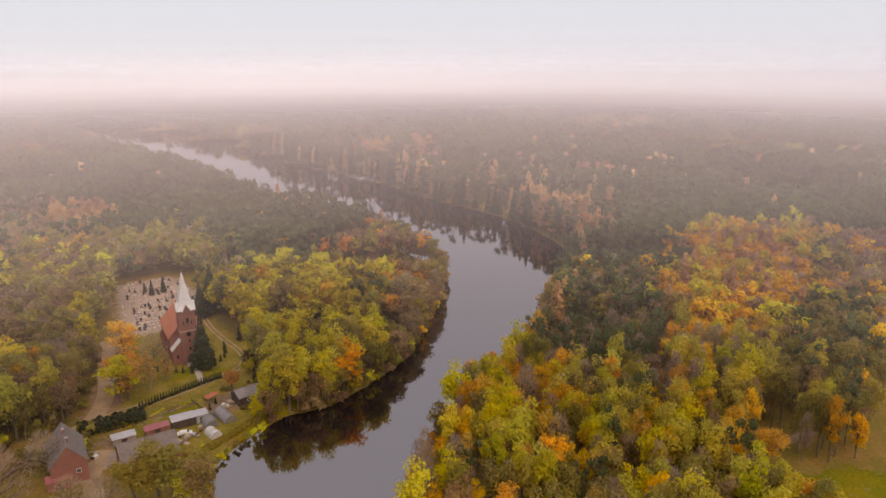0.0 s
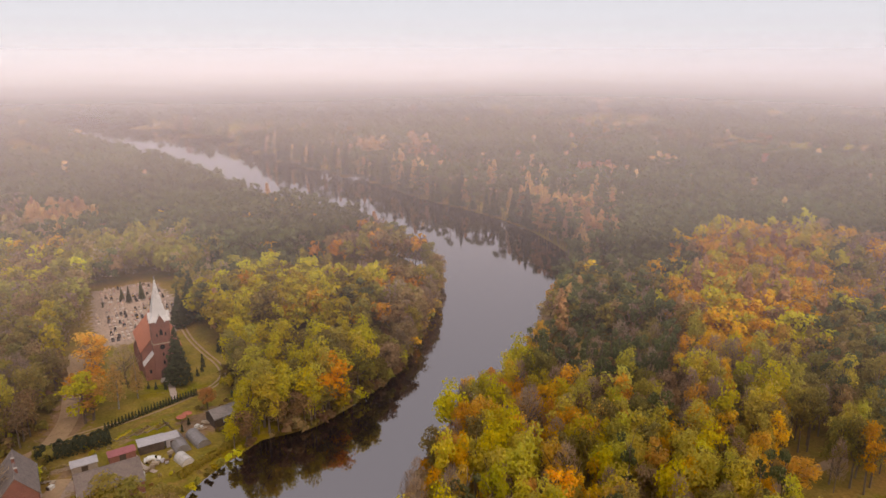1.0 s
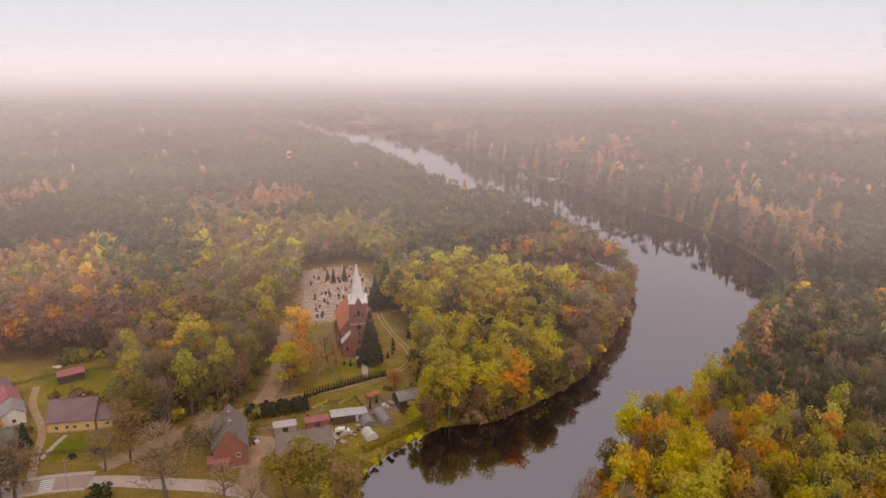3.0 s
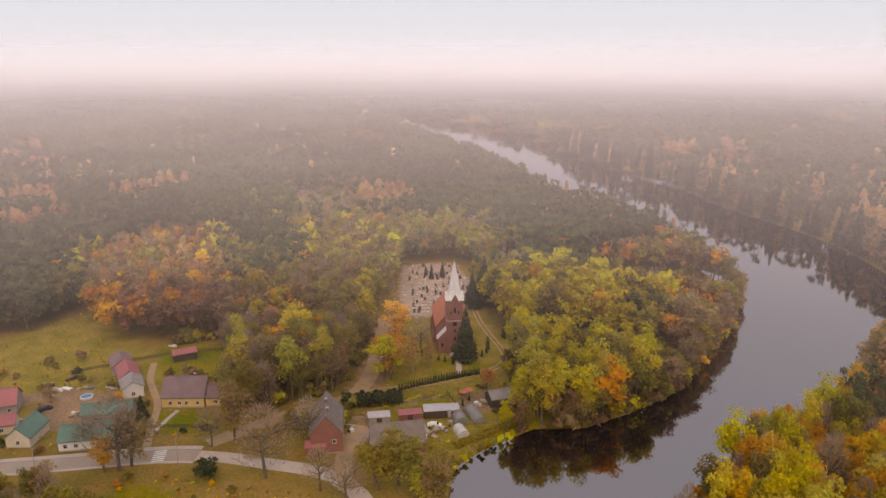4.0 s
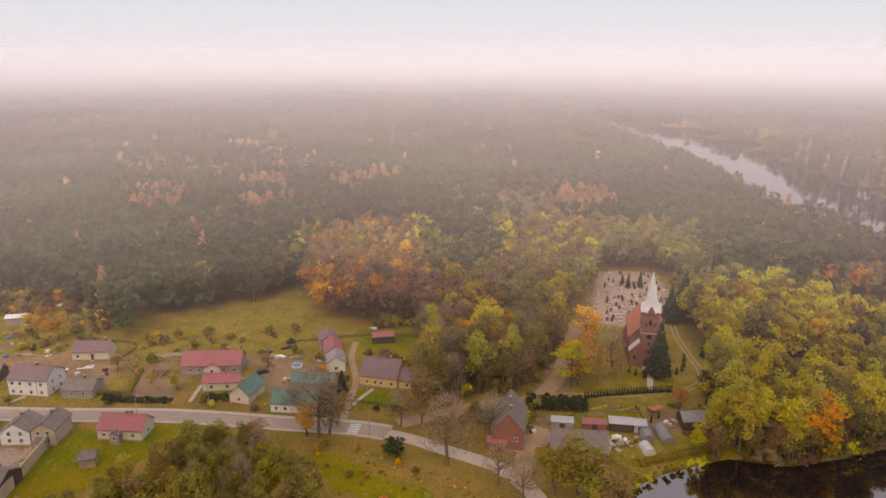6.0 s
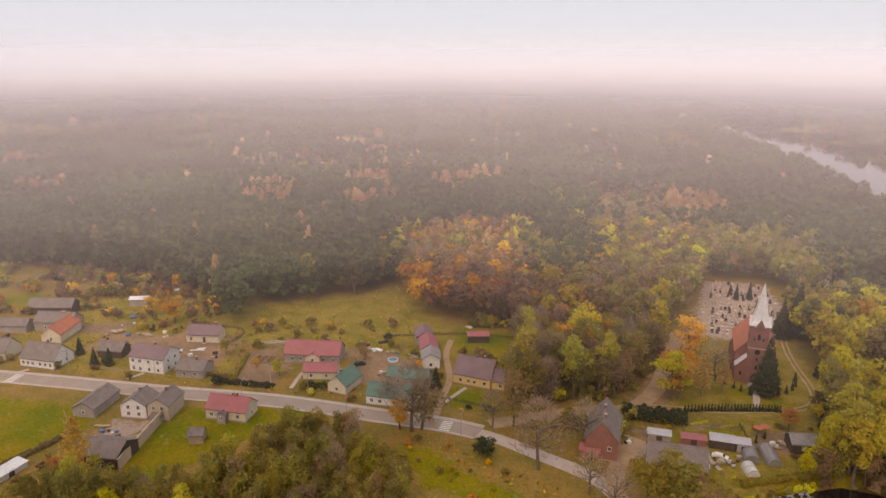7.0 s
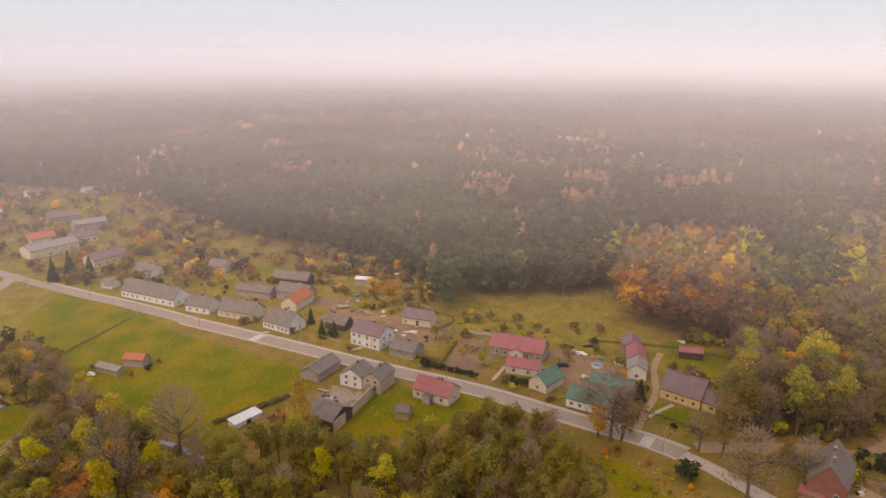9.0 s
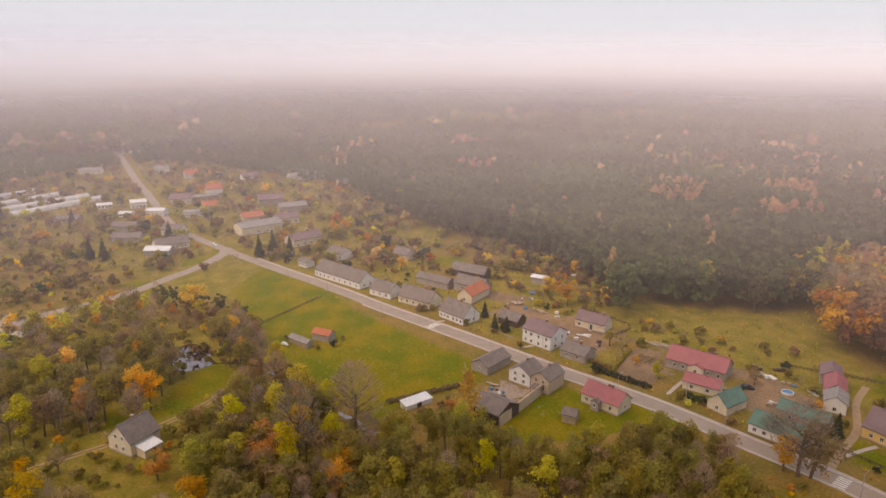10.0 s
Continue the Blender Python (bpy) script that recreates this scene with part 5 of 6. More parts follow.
# beyond the junction
for a, b, d, e, r, rf, wl, lb in (
    ((-373.0, -103), (-371.3, -89.8), 9, 3.0, 4.4, SHEET_WHITE, WALL_GREY, "long building with a white sheet roof"),
    ((-380.5, -98), (-389.4, -82.8), 9, 3.0, 6.0, TILE_GREY, WALL_CREAM, "cream house with a dark grey roof by the junction"),
    ((-408.2, -57), (-421.7, -35), 12, 4.6, 7.0, TILE_PALE, WALL_CREAM, "large hall with a pale patched roof"),
    ((-379.8, -26.1), (-389.8, -11), 10, 3.8, 6.6, TILE_MAUVE, WALL_CREAM, "broad house with a brown roof"),
    ((-417.6, -104), (-416.1, -92), 8, 3.0, 5.6, TILE_GREY, WALL_WHITE, "white house with a grey roof by the road"),
    ((-532.9, -98.4), (-535.8, -86.6), 9, 4.8, 8.6, TILE_ORANGE, WALL_WHITE, "white house with an orange-red roof"),
    ((-440, -60), (-446, -48), 9, 3.6, 6.4, TILE_ORANGE, WALL_CREAM, "cream house with a rusty roof"),
    ((-436, -40), (-440, -26), 8, 3.4, 6.0, TILE_MAUVE, WALL_CREAM, "cream house with a mauve roof"),
    ((-470, -40), (-476, -22), 9, 3.4, 5.6, TILE_PALE, WALL_GREY, "grey farm shed with a pale roof"),
    ((-462, -100), (-466, -88), 8, 3.0, 4.2, TILE_PALE, WALL_WHITE, "white building by the main road"),
    ((-470, -126), (-468, -114), 9, 3.4, 4.4, SHEET_WHITE, WALL_WHITE, "white flat building by the main road"),
    ((-610, -128), (-614, -118), 9, 3.4, 7.0, TILE_ORANGE, WALL_WHITE, "white house with a red roof in the mist"),
    ((-590, -78), (-596, -66), 9, 3.4, 6.6, TILE_MAUVE, WALL_WHITE, "white house with a mauve roof in the mist"),
    ((-590, -40), (-604, -12), 9, 3.4, 5.6, TILE_PALE, WALL_WHITE, "long pale farm building in the mist"),
    ((-560, 0), (-566, 16), 8, 3.2, 5.4, TILE_PALE, WALL_CREAM, "pale farm building in the mist"),
    ((-360, -8), (-352, 0), 8, 3.0, 5.6, TILE_GREY, WALL_WHITE, "small white house near the junction"),
    ((-346, -22), (-341, -17.5), 5, 2.6, 4.0, TILE_GREY, WALL_WHITE, "small white shop beside the road"),
    ((-273, -131), (-265.5, -120), 7, 3.0, 5.4, TILE_PALE, WALL_WHITE, "white cottage beside the side road"),
    ((-352, 26), (-346, 33), 8, 3.2, 6.0, TILE_GREY, WALL_CREAM, "cream gabled house in the gardens"),
    ((-455, -178), (-454, -162), 8, 2.8, 4.6, TILE_GREY, WALL_GREY, "low grey shed with a dark roof in a yard"),
    ((-468, -142), (-467, -134), 6, 2.4, 3.4, SHEET_WHITE, WALL_WHITE, "small hut with a bright white roof"),
    ((-494, -163), (-497, -154), 6, 2.6, 3.6, SHEET_WHITE, WALL_WHITE, "low white shed near the polytunnels"),
    ((-493.5, -141), (-497, -131.5), 9, 4.0, 5.4, SHEET_WHITE, WALL_WHITE, "white metal hall beside the main road"),
    ((-640, -222), (-642, -204), 9, 3.2, 5.4, TILE_PALE, WALL_CREAM, "long pale shed in the mist"),
    ((-770, -222), (-774, -206), 10, 4.0, 7.6, TILE_MAUVE, WALL_WHITE, "white house with a dull red roof in the mist"),
    ((-640, -160), (-642, -148), 8, 3.6, 6.4, TILE_PALE, WALL_WHITE, "small white house with a pale roof in the mist"),
    ((-505, -118), (-507, -104), 9, 3.6, 6.6, TILE_MAUVE, WALL_CREAM, "cream house with a rusty mauve roof"),
    ((-480, -92), (-482, -82), 8, 3.4, 6.2, TILE_ORANGE, WALL_CREAM, "cream cottage with a faded orange roof"),
    ((-515, -106), (-523, -86), 6, 2.6, 3.8, TILE_PALE, WALL_GREY, "long low shed with a pale roof"),
    ((-495, -56), (-499, -40), 10, 3.8, 6.8, TILE_MAUVE, WALL_GREY, "broad barn with a dull mauve roof"),
    ((-690, -60), (-694, -40), 12, 4.2, 6.6, TILE_PALE, WALL_WHITE, "pale farm hall in the mist"),
    ((-660, -2), (-664, 16), 9, 3.4, 4.6, SHEET_WHITE, WALL_WHITE, "white shed at the forest's edge"),
    ((-612, -40), (-614, -26), 8, 3.2, 5.8, TILE_MAUVE, WALL_CREAM, "cream farm building with a mauve roof in the mist"),
    ((-688, -94), (-690, -80), 9, 3.6, 6.6, TILE_MAUVE, WALL_CREAM, "cream house with a mauve roof in the mist"),
    ((-432, -136), (-430, -122), 7, 2.8, 4.8, TILE_GREY, WALL_GREY, "grey shed among gardens"),
    ((-404, -128), (-402, -112), 7, 2.8, 5.0, TILE_GREY, WALL_GREY, "low grey shed beside dark spruces"),
):
    house(a, b, d, e, r, rf, wl, lb, front=(0.15, 0.4, 0.62, 0.86), chimneys=((0.3, 0.0),) if r - e > 2 else ())


def film_tunnel(p, q, width, label, name="polytunnel", cover=PLASTIC_FILM):
    d = Vector((q[0] - p[0], q[1] - p[1], 0))
    root = thing(name, pose(p[0], p[1], 0, 0, 0, math.degrees(math.atan2(d.y, d.x))), label, "greenhouse", "polytunnels")
    n, l = 8, d.length
    for k in range(int(l / 4) + 1):
        FOOT.append((p[0] + d.x * k * 4 / l, p[1] + d.y * k * 4 / l, width * 0.8))
    prof = [(width / 2 * math.cos(math.pi * i / n), width * 0.52 * math.sin(math.pi * i / n)) for i in range(n + 1)]
    part("film_cover", prism_x([(-x, z) for x, z in prof], 0, l), cover, root)
    k = max(2, int(l / 6))
    for i in range(k + 1):
        x = l * i / k
        part("hoop", join(*[tube((x, a[0], a[1] + 0.02), (x, b[0], b[1] + 0.02), 0.05, 0.05, 4) for a, b in zip(prof, prof[1:])]), METAL_GREY, root)


for p, q in (((-479, -211), (-531, -170)), ((-494, -224), (-539, -183)), ((-509, -237), (-554, -200)), ((-535, -250), (-562, -228))):
    film_tunnel(p, q, 6.5, "long white plastic-covered polytunnel")
film_tunnel((-70.3, 170), (-66.8, 166.6), 3.6, "small white plastic-covered garden tunnel")
film_tunnel((-75.5, 180), (-70.2, 172.8), 4.2, "grey ribbed garden tunnel by the lake", cover=TUNNEL_GREY)
film_tunnel((-71.0, 182), (-65.4, 175.6), 4.0, "grey ribbed garden tunnel by the lake", cover=TUNNEL_GREY)
shed((-81.6, 171.2), (-76.0, 174.6), 3.4, 2.5, 2.9, SHEET_DULL, WOOD_DARK, "dark timber shed with a white sheet roof")
shed((-75.7, 175.0), (-72.8, 176.9), 3.0, 2.4, 2.8, SHEET_DULL, SHEET_DULL, "white metal shed beside gardens")
shed((-95.2, 161.5), (-90.0, 164.8), 2.6, 2.2, 2.6, SHEET_DULL, WALL_GREY, "low shed with a pale flat roof")
shed((-87.8, 166.8), (-82.4, 170.6), 2.4, 2.0, 2.4, TILE_RED, BRICK, "low shed with a faded red roof")
house((-65.4, 185.6), (-57.6, 192.6), 6, 2.5, 4.2, TILE_PALE, WOOD_DARK, "dark timber lake cabin with a mossy pale roof", chimneys=(), name="cabin", category="cabin", plinth=False, front=(0.3, 0.6))


# ---- hedges, shrubs and gardens ----
def bush_mesh(sp, n, g):
    return clumps_mesh(round_crown(g, n, 0.17, rx=1.9, low=0.0, lobes=9), "foliage", LEAVES[sp])


BUSHES = {sp: [bush_mesh(sp, 260, rng) for _ in range(3)] for sp in ("olive", "brown", "yellow", "orange", "lime", "spruce", "larch")}
BUSHES["bare"] = [clumps_mesh(twig_crown(rng, 260, 0.16) * [1.7, 1.7, 1.0] - [0, 0, 0.2], "foliage", LEAVES["bare"]) for _ in range(3)]
BUSH_LABEL = dict(olive="dull green leafy garden shrub", brown="brown withered autumn shrub", yellow="golden yellow autumn shrub", orange="orange autumn shrub in a garden",
                  lime="bushy yellow-green garden shrub", spruce="dark evergreen shrub in a garden", larch="pale rusty autumn shrub", bare="leafless grey-brown shrub with fine twigs")


def bush(sp, x, y, h, z=0.0):
    ob = new("shrub", BUSHES[sp][rng.integers(0, 3)])
    ob.matrix_world = Matrix.LocRotScale((x, y, z - 0.05), Euler((0, 0, rng.uniform(0, 6.28))), (h, h, h))
    return tagged(ob, BUSH_LABEL[sp], "shrub", "shrubs of the village")


def scatter(poly, count, mixture, seed, low, high, keep_lawn=True):
    g = np.random.default_rng(seed)
    p = np.array(poly)
    pts = g.uniform(p.min(0), p.max(0), (count * 3, 2))
    ok = inside(pts, poly) < 0
    ok &= (line_distance(pts, ROAD) > 6.5) & (line_distance(pts, SIDE_ROAD) > 5) & (line_distance(pts, LANE_FARM) > 3) & (line_distance(pts, LANE_CHURCH) > 4) & (line_distance(pts, LANE_BRICK) > 4)
    ok &= inside(pts, LAKE) > 1
    for x, y, r in FOOT:
        ok &= np.hypot(pts[:, 0] - x, pts[:, 1] - y) > r * 0.92 + 0.8
    if keep_lawn:
        for poly2 in LAWNS["green"] + LAWNS["soil"] + LAWNS["gravel"]:
            ok &= inside(pts, poly2) > 0.5
    pts = pts[ok][:count]
    w = np.array(list(mixture.values()), float)
    return pts, g.choice(list(mixture), len(pts), p=w / w.sum()), g.uniform(low, high, len(pts)), ground_height(pts)


GARDENS = [(-341, 20), (-345, 66), (-329, 96), (-271, 98), (-226, 147), (-203, 170), (-176, 165), (-150, 150), (-134, 137), (-159, 111), (-198, 84), (-277, 14)]
for (x, y), sp, h, z in zip(*scatter(GARDENS, 185, dict(brown=3, olive=3.5, bare=3, yellow=.5, orange=.1, lime=1, spruce=1.4), 5, 1.2, 4.0)):
    bush(sp, float(x), float(y), float(h), float(z))
YARDS = [(-104, 150), (-100, 172), (-84, 190), (-66, 204), (-58, 188), (-62, 164), (-78, 150)]
for (x, y), sp, h, z in zip(*scatter(YARDS, 45, dict(brown=2, olive=2, lime=2, bare=1, yellow=.6, spruce=.6), 6, 0.7, 1.8)):
    bush(sp, float(x), float(y), float(h), float(z))
PARK = [(-144, 104), (-139, 115), (-106, 122), (-84, 127), (-90, 108), (-121, 98)]
for (x, y), sp, h, z in zip(*scatter(PARK, 22, dict(brown=2, orange=1.5, olive=1, yellow=1), 8, 0.8, 2.2, False)):
    bush(sp, float(x), float(y), float(h), float(z))
EDGE = [(-260, 170), (-250, 200), (-200, 182), (-172, 194), (-150, 176), (-176, 196), (-250, 212), (-272, 130)]
for (x, y), sp, h, z in zip(*scatter(EDGE, 50, dict(brown=3, bare=2, olive=1, orange=.5), 9, 1.5, 4, False)):
    bush(sp, float(x), float(y), float(h), float(z))
BANK = [(-66, 136), (-66, 160), (-52, 182), (-36, 192), (-30, 190), (-46, 180), (-58, 162), (-61, 140)]
for (x, y), sp, h, z in zip(*scatter(BANK, 40, dict(brown=2, olive=3, bare=2), 10, 0.8, 2.2, False)):
    bush(sp, float(x), float(y), float(h), float(z))


def bank_bushes():
    """Bushes that hang over the water's edge below the woods."""
    g = np.random.default_rng(77)
    p = np.array(along(LAKE + LAKE[:1], 2.2))
    p = p + g.normal(0, 0.5, p.shape)
    ok = (np.hypot(*p.T) < 345) & (p[:, 1] > 138) & (inside(p, LAKE) > -0.8)
    for poly in OPEN:
        ok &= inside(p, poly) > -1
    for sp in ("olive", "brown", "lime", "bare", "yellow"):
        chunks, tints = [], []
        for x, y in p[ok]:
            mix = ["olive", "olive", "lime", "brown"] if x < -8 and y < 240 else ["brown", "bare", "olive", "brown", "yellow"]
            if mix[int(abs(x * 13 + y * 7)) % len(mix)] != sp:
                continue
            h = g.uniform(2.6, 6.5) if x > -46 else g.uniform(1.4, 3.0)
            v = (twig_crown(g, 90, 0.2) * [1.7, 1.7, 1] - [0, 0, 0.2] if sp == "bare" else round_crown(g, 130, 0.22, rx=1.8, low=0.0, lobes=7)) * h
            chunks.append(v + [x, y, -0.9])
            tints.append(np.full(len(v), g.uniform(0, 1)))
        ob = new("bank_scrub", clumps_mesh(np.concatenate(chunks), "bank_scrub", WOODS[sp], np.concatenate(tints)))
        tagged(ob, BUSH_LABEL[sp].replace(" garden", "").replace(" in a garden", "") + " along the lake bank", "scrub", kind="stuff")


bank_bushes()


def scrub(poly, count, mixture, seed, low, high):
    """Scrubland: a joined mesh for each kind."""
    pts, kinds, hs, zs = scatter(poly, count, mixture, seed, low, high)
    g = np.random.default_rng(seed)
    for sp in sorted(set(kinds)):
        chunks, tints = [], []
        models = [(twig_crown(g, 60, 0.3) * [1.8, 1.8, 1] - [0, 0, 0.2]) if sp == "bare" else round_crown(g, 80, 0.28, rx=1.8, low=0.0, lobes=6) for _ in range(5)]
        for (x, y), h, z in zip(pts[kinds == sp], hs[kinds == sp], zs[kinds == sp]):
            v = models[g.integers(0, 5)] * h
            a = g.uniform(0, 6.28)
            c, s = math.cos(a), math.sin(a)
            chunks.append(np.column_stack([v[:, 0] * c - v[:, 1] * s + x, v[:, 0] * s + v[:, 1] * c + y, v[:, 2] + z]))
            tints.append(np.full(len(v), g.uniform(0, 1)))
        ob = new("scrub", clumps_mesh(np.concatenate(chunks), "scrub", WOODS[sp], np.concatenate(tints)))
        tagged(ob, BUSH_LABEL[sp].replace("garden ", "").replace(" in a garden", "") + " thicket", "scrub", kind="stuff")


scrub([(-670, -203), (-698, -160), (-556, 4), (-500, 24), (-414, 52), (-330, 112), (-290, 100), (-345, 60), (-330, 10), (-351, -53), (-291, -139), (-594, -266)], 1600,
      dict(brown=3.4, bare=5.5, olive=3, yellow=.4, orange=.15, larch=.3, lime=.4, spruce=.35), 31, 1.8, 7.0)
scrub([(-420, 62), (-345, 158), (-272, 124), (-262, 100), (-330, 92)], 420, dict(brown=4, bare=3.4, olive=2, yellow=.4, orange=.1), 32, 1.5, 5.0)
scrub(SCRUB, 1500, dict(brown=1.4, bare=2.4, olive=4, yellow=.4, orange=.15, lime=.8), 33, 0.9, 3.8)
scrub([(-137, 10), (-169, 4), (-200, 16), (-206, 40), (-190, 34), (-176, 30), (-160, 60), (-130, 90), (-100, 60)], 180, dict(brown=3, olive=3, bare=2, lime=.5), 34, 1.0, 3.0)

scrub([(-172, 160), (-139, 152), (-122, 142), (-100, 158), (-108, 184), (-116, 215), (-135, 240), (-165, 205), (-196, 190)], 300, dict(olive=5, brown=2.4, lime=.7, bare=1), 38, 1.6, 5.5)
scrub([(-72, 214), (-66, 206), (-52, 186), (-34, 190), (-14, 210), (-8, 250), (-40, 262), (-70, 240)], 280, dict(olive=4, lime=2.5, brown=1), 39, 1.6, 6.0)
scrub(GARDENS, 600, dict(lime=4, olive=2, yellow=1, brown=.6), 35, 0.35, 0.9)
scrub([(-270, 123), (-253, 165), (-250, 195), (-204, 168), (-176, 190), (-150, 170), (-205, 120), (-240, 109)], 220, dict(lime=3, olive=1, yellow=1.5), 36, 0.3, 0.7)
scrub([(-144, 104), (-139, 115), (-106, 122), (-84, 127), (-70, 134), (-90, 108), (-121, 98)], 160, dict(lime=3, olive=3, yellow=1.5, orange=1), 37, 0.3, 0.9)


def hedge(a, b, width, height, sp, label):
    """A clipped hedge: clumps of leaves all over a long rounded block."""
    g = np.random.default_rng(int(abs(a[0] * 7 + b[1])))
    l = math.hypot(b[0] - a[0], b[1] - a[1])
    n = int(l * (width + 2 * height) * 12)
    u = g.uniform(0, l, n)
    t = g.uniform(0, math.pi, n)
    pw = np.sign(np.cos(t)) * np.abs(np.cos(t)) ** 0.5 * width / 2
    pz = np.abs(np.sin(t)) ** 0.5 * height
    bump = 1 + 0.12 * np.sin(u * 1.3) + 0.08 * np.sin(u * 3.1 + 1)
    p = np.column_stack([u, pw * bump, pz * bump])
    nr = np.column_stack([np.zeros(n), np.cos(t), np.sin(t)])
    ob = new("hedge", clumps_mesh(leaf_clumps(p, nr, 0.5, g), "hedge", LEAVES[sp]))
    ob.matrix_world = pose(a[0], a[1], 0, 0, 0, math.degrees(math.atan2(b[1] - a[1], b[0] - a[0])))
    return tagged(ob, label, "hedge", "hedges")


hedge((-108.4, 168.2), (-93.0, 178.6), 5.0, 3.4, "spruce", "tall dark evergreen hedge beside the track")
hedge((-208.5, 85.6), (-194.0, 97.2), 1.4, 1.6, "spruce", "clipped dark green roadside hedge")
hedge((-187.5, 105.2), (-181.6, 109.4), 1.6, 2.2, "spruce", "clipped dark green hedge before a bungalow")
hedge((-206, 88), (-224, 103), 1.0, 1.2, "olive", "low dull green hedge round a plot")
hedge((-223, 80), (-210, 90), 1.3, 1.4, "brown", "untidy brown roadside hedge")
hedge((-67, 160), (-54, 183), 1.8, 1.5, "olive", "low green hedge along the lake bank")
hedge((-58, 196), (-66, 207), 2.2, 2.0, "spruce", "dark evergreen hedge beside the cabin")
hedge((-298, -10), (-264, -37), 1.2, 0.5, "olive", "low dark growth along a ditch in the meadow")
hedge((-196, 12), (-206, 40), 1.6, 1.2, "brown", "rough brown hedge along the meadow")

THUJA = [clumps_mesh(spruce_crown(rng, 110, 0.12, 0.2), "foliage", LEAVES["spruce"]) for _ in range(3)]


def thuja(x, y, h):
    ob = new("thuja", THUJA[rng.integers(0, 3)])
    ob.matrix_world = Matrix.LocRotScale((x, y, float(ground_height([(x, y)])[0]) - 0.05), Euler((0, 0, rng.uniform(0, 6))), (h * 0.95, h * 0.95, h))
    return tagged(ob, "slim dark green thuja beside the church", "thuja", "thujas")


for k in range(31):
    t = k / 30
    thuja(-97.2 + 19.2 * t, 184.8 + 22.4 * t + 1.2 * math.sin(t * 3.1), 2.8)
for x, y, h in ((-102, 212.3, 2.6), (-98.8, 212.2, 2.8), (-95.2, 211.6, 2.9), (-92.6, 211.2, 3.0), (-89.4, 211.0, 3.0), (-83.4, 217.8, 3.0), (-82.2, 221, 3.2), (-81.8, 224.5, 3.4),
                (-82.4, 228, 3.6), (-84, 232, 3.8), (-80.5, 240, 6.0), (-105, 214, 2.4), (-107.5, 217, 2.4), (-74.6, 184, 2.6), (-74.0, 188, 2.6)):
    thuja(x, y, h)


# ---- cemetery ----
def cemetery():
    g = np.random.default_rng(41)
    plot = [(-140, 269), (-160, 310), (-139, 324), (-118, 300), (-104.5, 266), (-116, 252), (-126, 248)]
    slab_geo = join(box(0, 0, 0.15, 1.15, 2.1, 0.3, bevel=0.06), box(0, 0.02, 0.33, 0.9, 1.8, 0.08, bevel=0.05))
    stones = [join(box(0, 1.0, 0.6, 0.85, 0.2, 1.1, bevel=0.04), box(0, 1.0, 1.2, 0.6, 0.2, 0.14, bevel=0.04)), box(0, 1.0, 0.5, 1.1, 0.22, 0.9, bevel=0.05),
              join(box(0, 1.0, 0.75, 0.16, 0.16, 1.4), box(0, 1.0, 1.05, 0.7, 0.14, 0.16), box(0, 1.0, 0.2, 0.6, 0.4, 0.4, bevel=0.04))]
    slabs = [mesh_of("slab", slab_geo, m) for m in (STONE_PALE, STONE_DARK)]
    heads = [mesh_of("headstone", q, m) for q in stones for m in (STONE_PALE, STONE_DARK)]
    flower = [mesh_of("flowers", lathe([(0.05, 0.0), (0.28, 0.12), (0.2, 0.34), (0.03, 0.42)], 7), m) for m in (RED_CLOTH, LINE_WHITE, LEAVES["yellow"])]
    t = radians(28.9)
    for i in range(-20, 21):
        for j in range(-12, 13):
            u, v = i * 1.85 + g.uniform(-0.4, 0.4), j * 3.7 + g.uniform(-0.4, 0.4)
            if i in (-7, 6) or j == 2 or g.uniform() < 0.2:
                continue
            x, y = -131 + u * math.cos(t) - v * math.sin(t), 287 + u * math.sin(t) + v * math.cos(t)
            if inside([(x, y)], plot)[0] > -1.2:
                continue
            dark = g.uniform() < 0.3
            root = thing("grave", pose(x, y, float(ground_height([(x, y)])[0]), 0, 0, 28.9 + g.uniform(-4, 4)), "dark granite grave with an upright headstone" if dark else "pale stone grave with an upright headstone",
                         "grave", "graves of the cemetery")
            part("slab", slabs[int(dark)], None, root)
            part("headstone", heads[g.integers(0, 3) * 2 + int(dark)], None, root)
            if g.uniform() < 0.5:
                fl = part("flowers", flower[g.integers(0, 3)], None, root)
                fl.matrix_basis = pose(g.uniform(-0.2, 0.2), -0.4, 0.36)
    for x, y, h in ((-137, 296, 8), (-133, 300, 9), (-142, 300, 6), (-146, 290, 3), (-126, 292, 3)):
        plant("spruce", x, y, h)


cemetery()


# ---- things along the road ----
def street_lamp(x, y, turn, h=8.0):
    root = thing("street_lamp", pose(x, y, 0, 0, 0, turn), "grey street lamp on a tall concrete post", "street lamp", "street lamps")
    part("post", tube((0, 0, -0.2), (0, 0, h), 0.13, 0.08, 8), KERB, root)
    arm = part("arm", tube((0, 0, h - 0.1), (1.6, 0, h + 0.35), 0.05, 0.04), METAL_GREY, root)
    part("lantern", box(1.8, 0, h + 0.36, 0.7, 0.26, 0.16, bevel=0.08), METAL_GREY, arm)


for x, y, turn in ((-130.6, 122.0, 120), (-189.6, 84, 130), (-225, 70, -60), (-197.1, 97.6, -50), (-251, 50, -50), (-270, 15, 130), (-300, -7, 130), (-330, -26, 130), (-160, 103, 130), (-183, 103.5, -50)):
    street_lamp(x, y, turn)


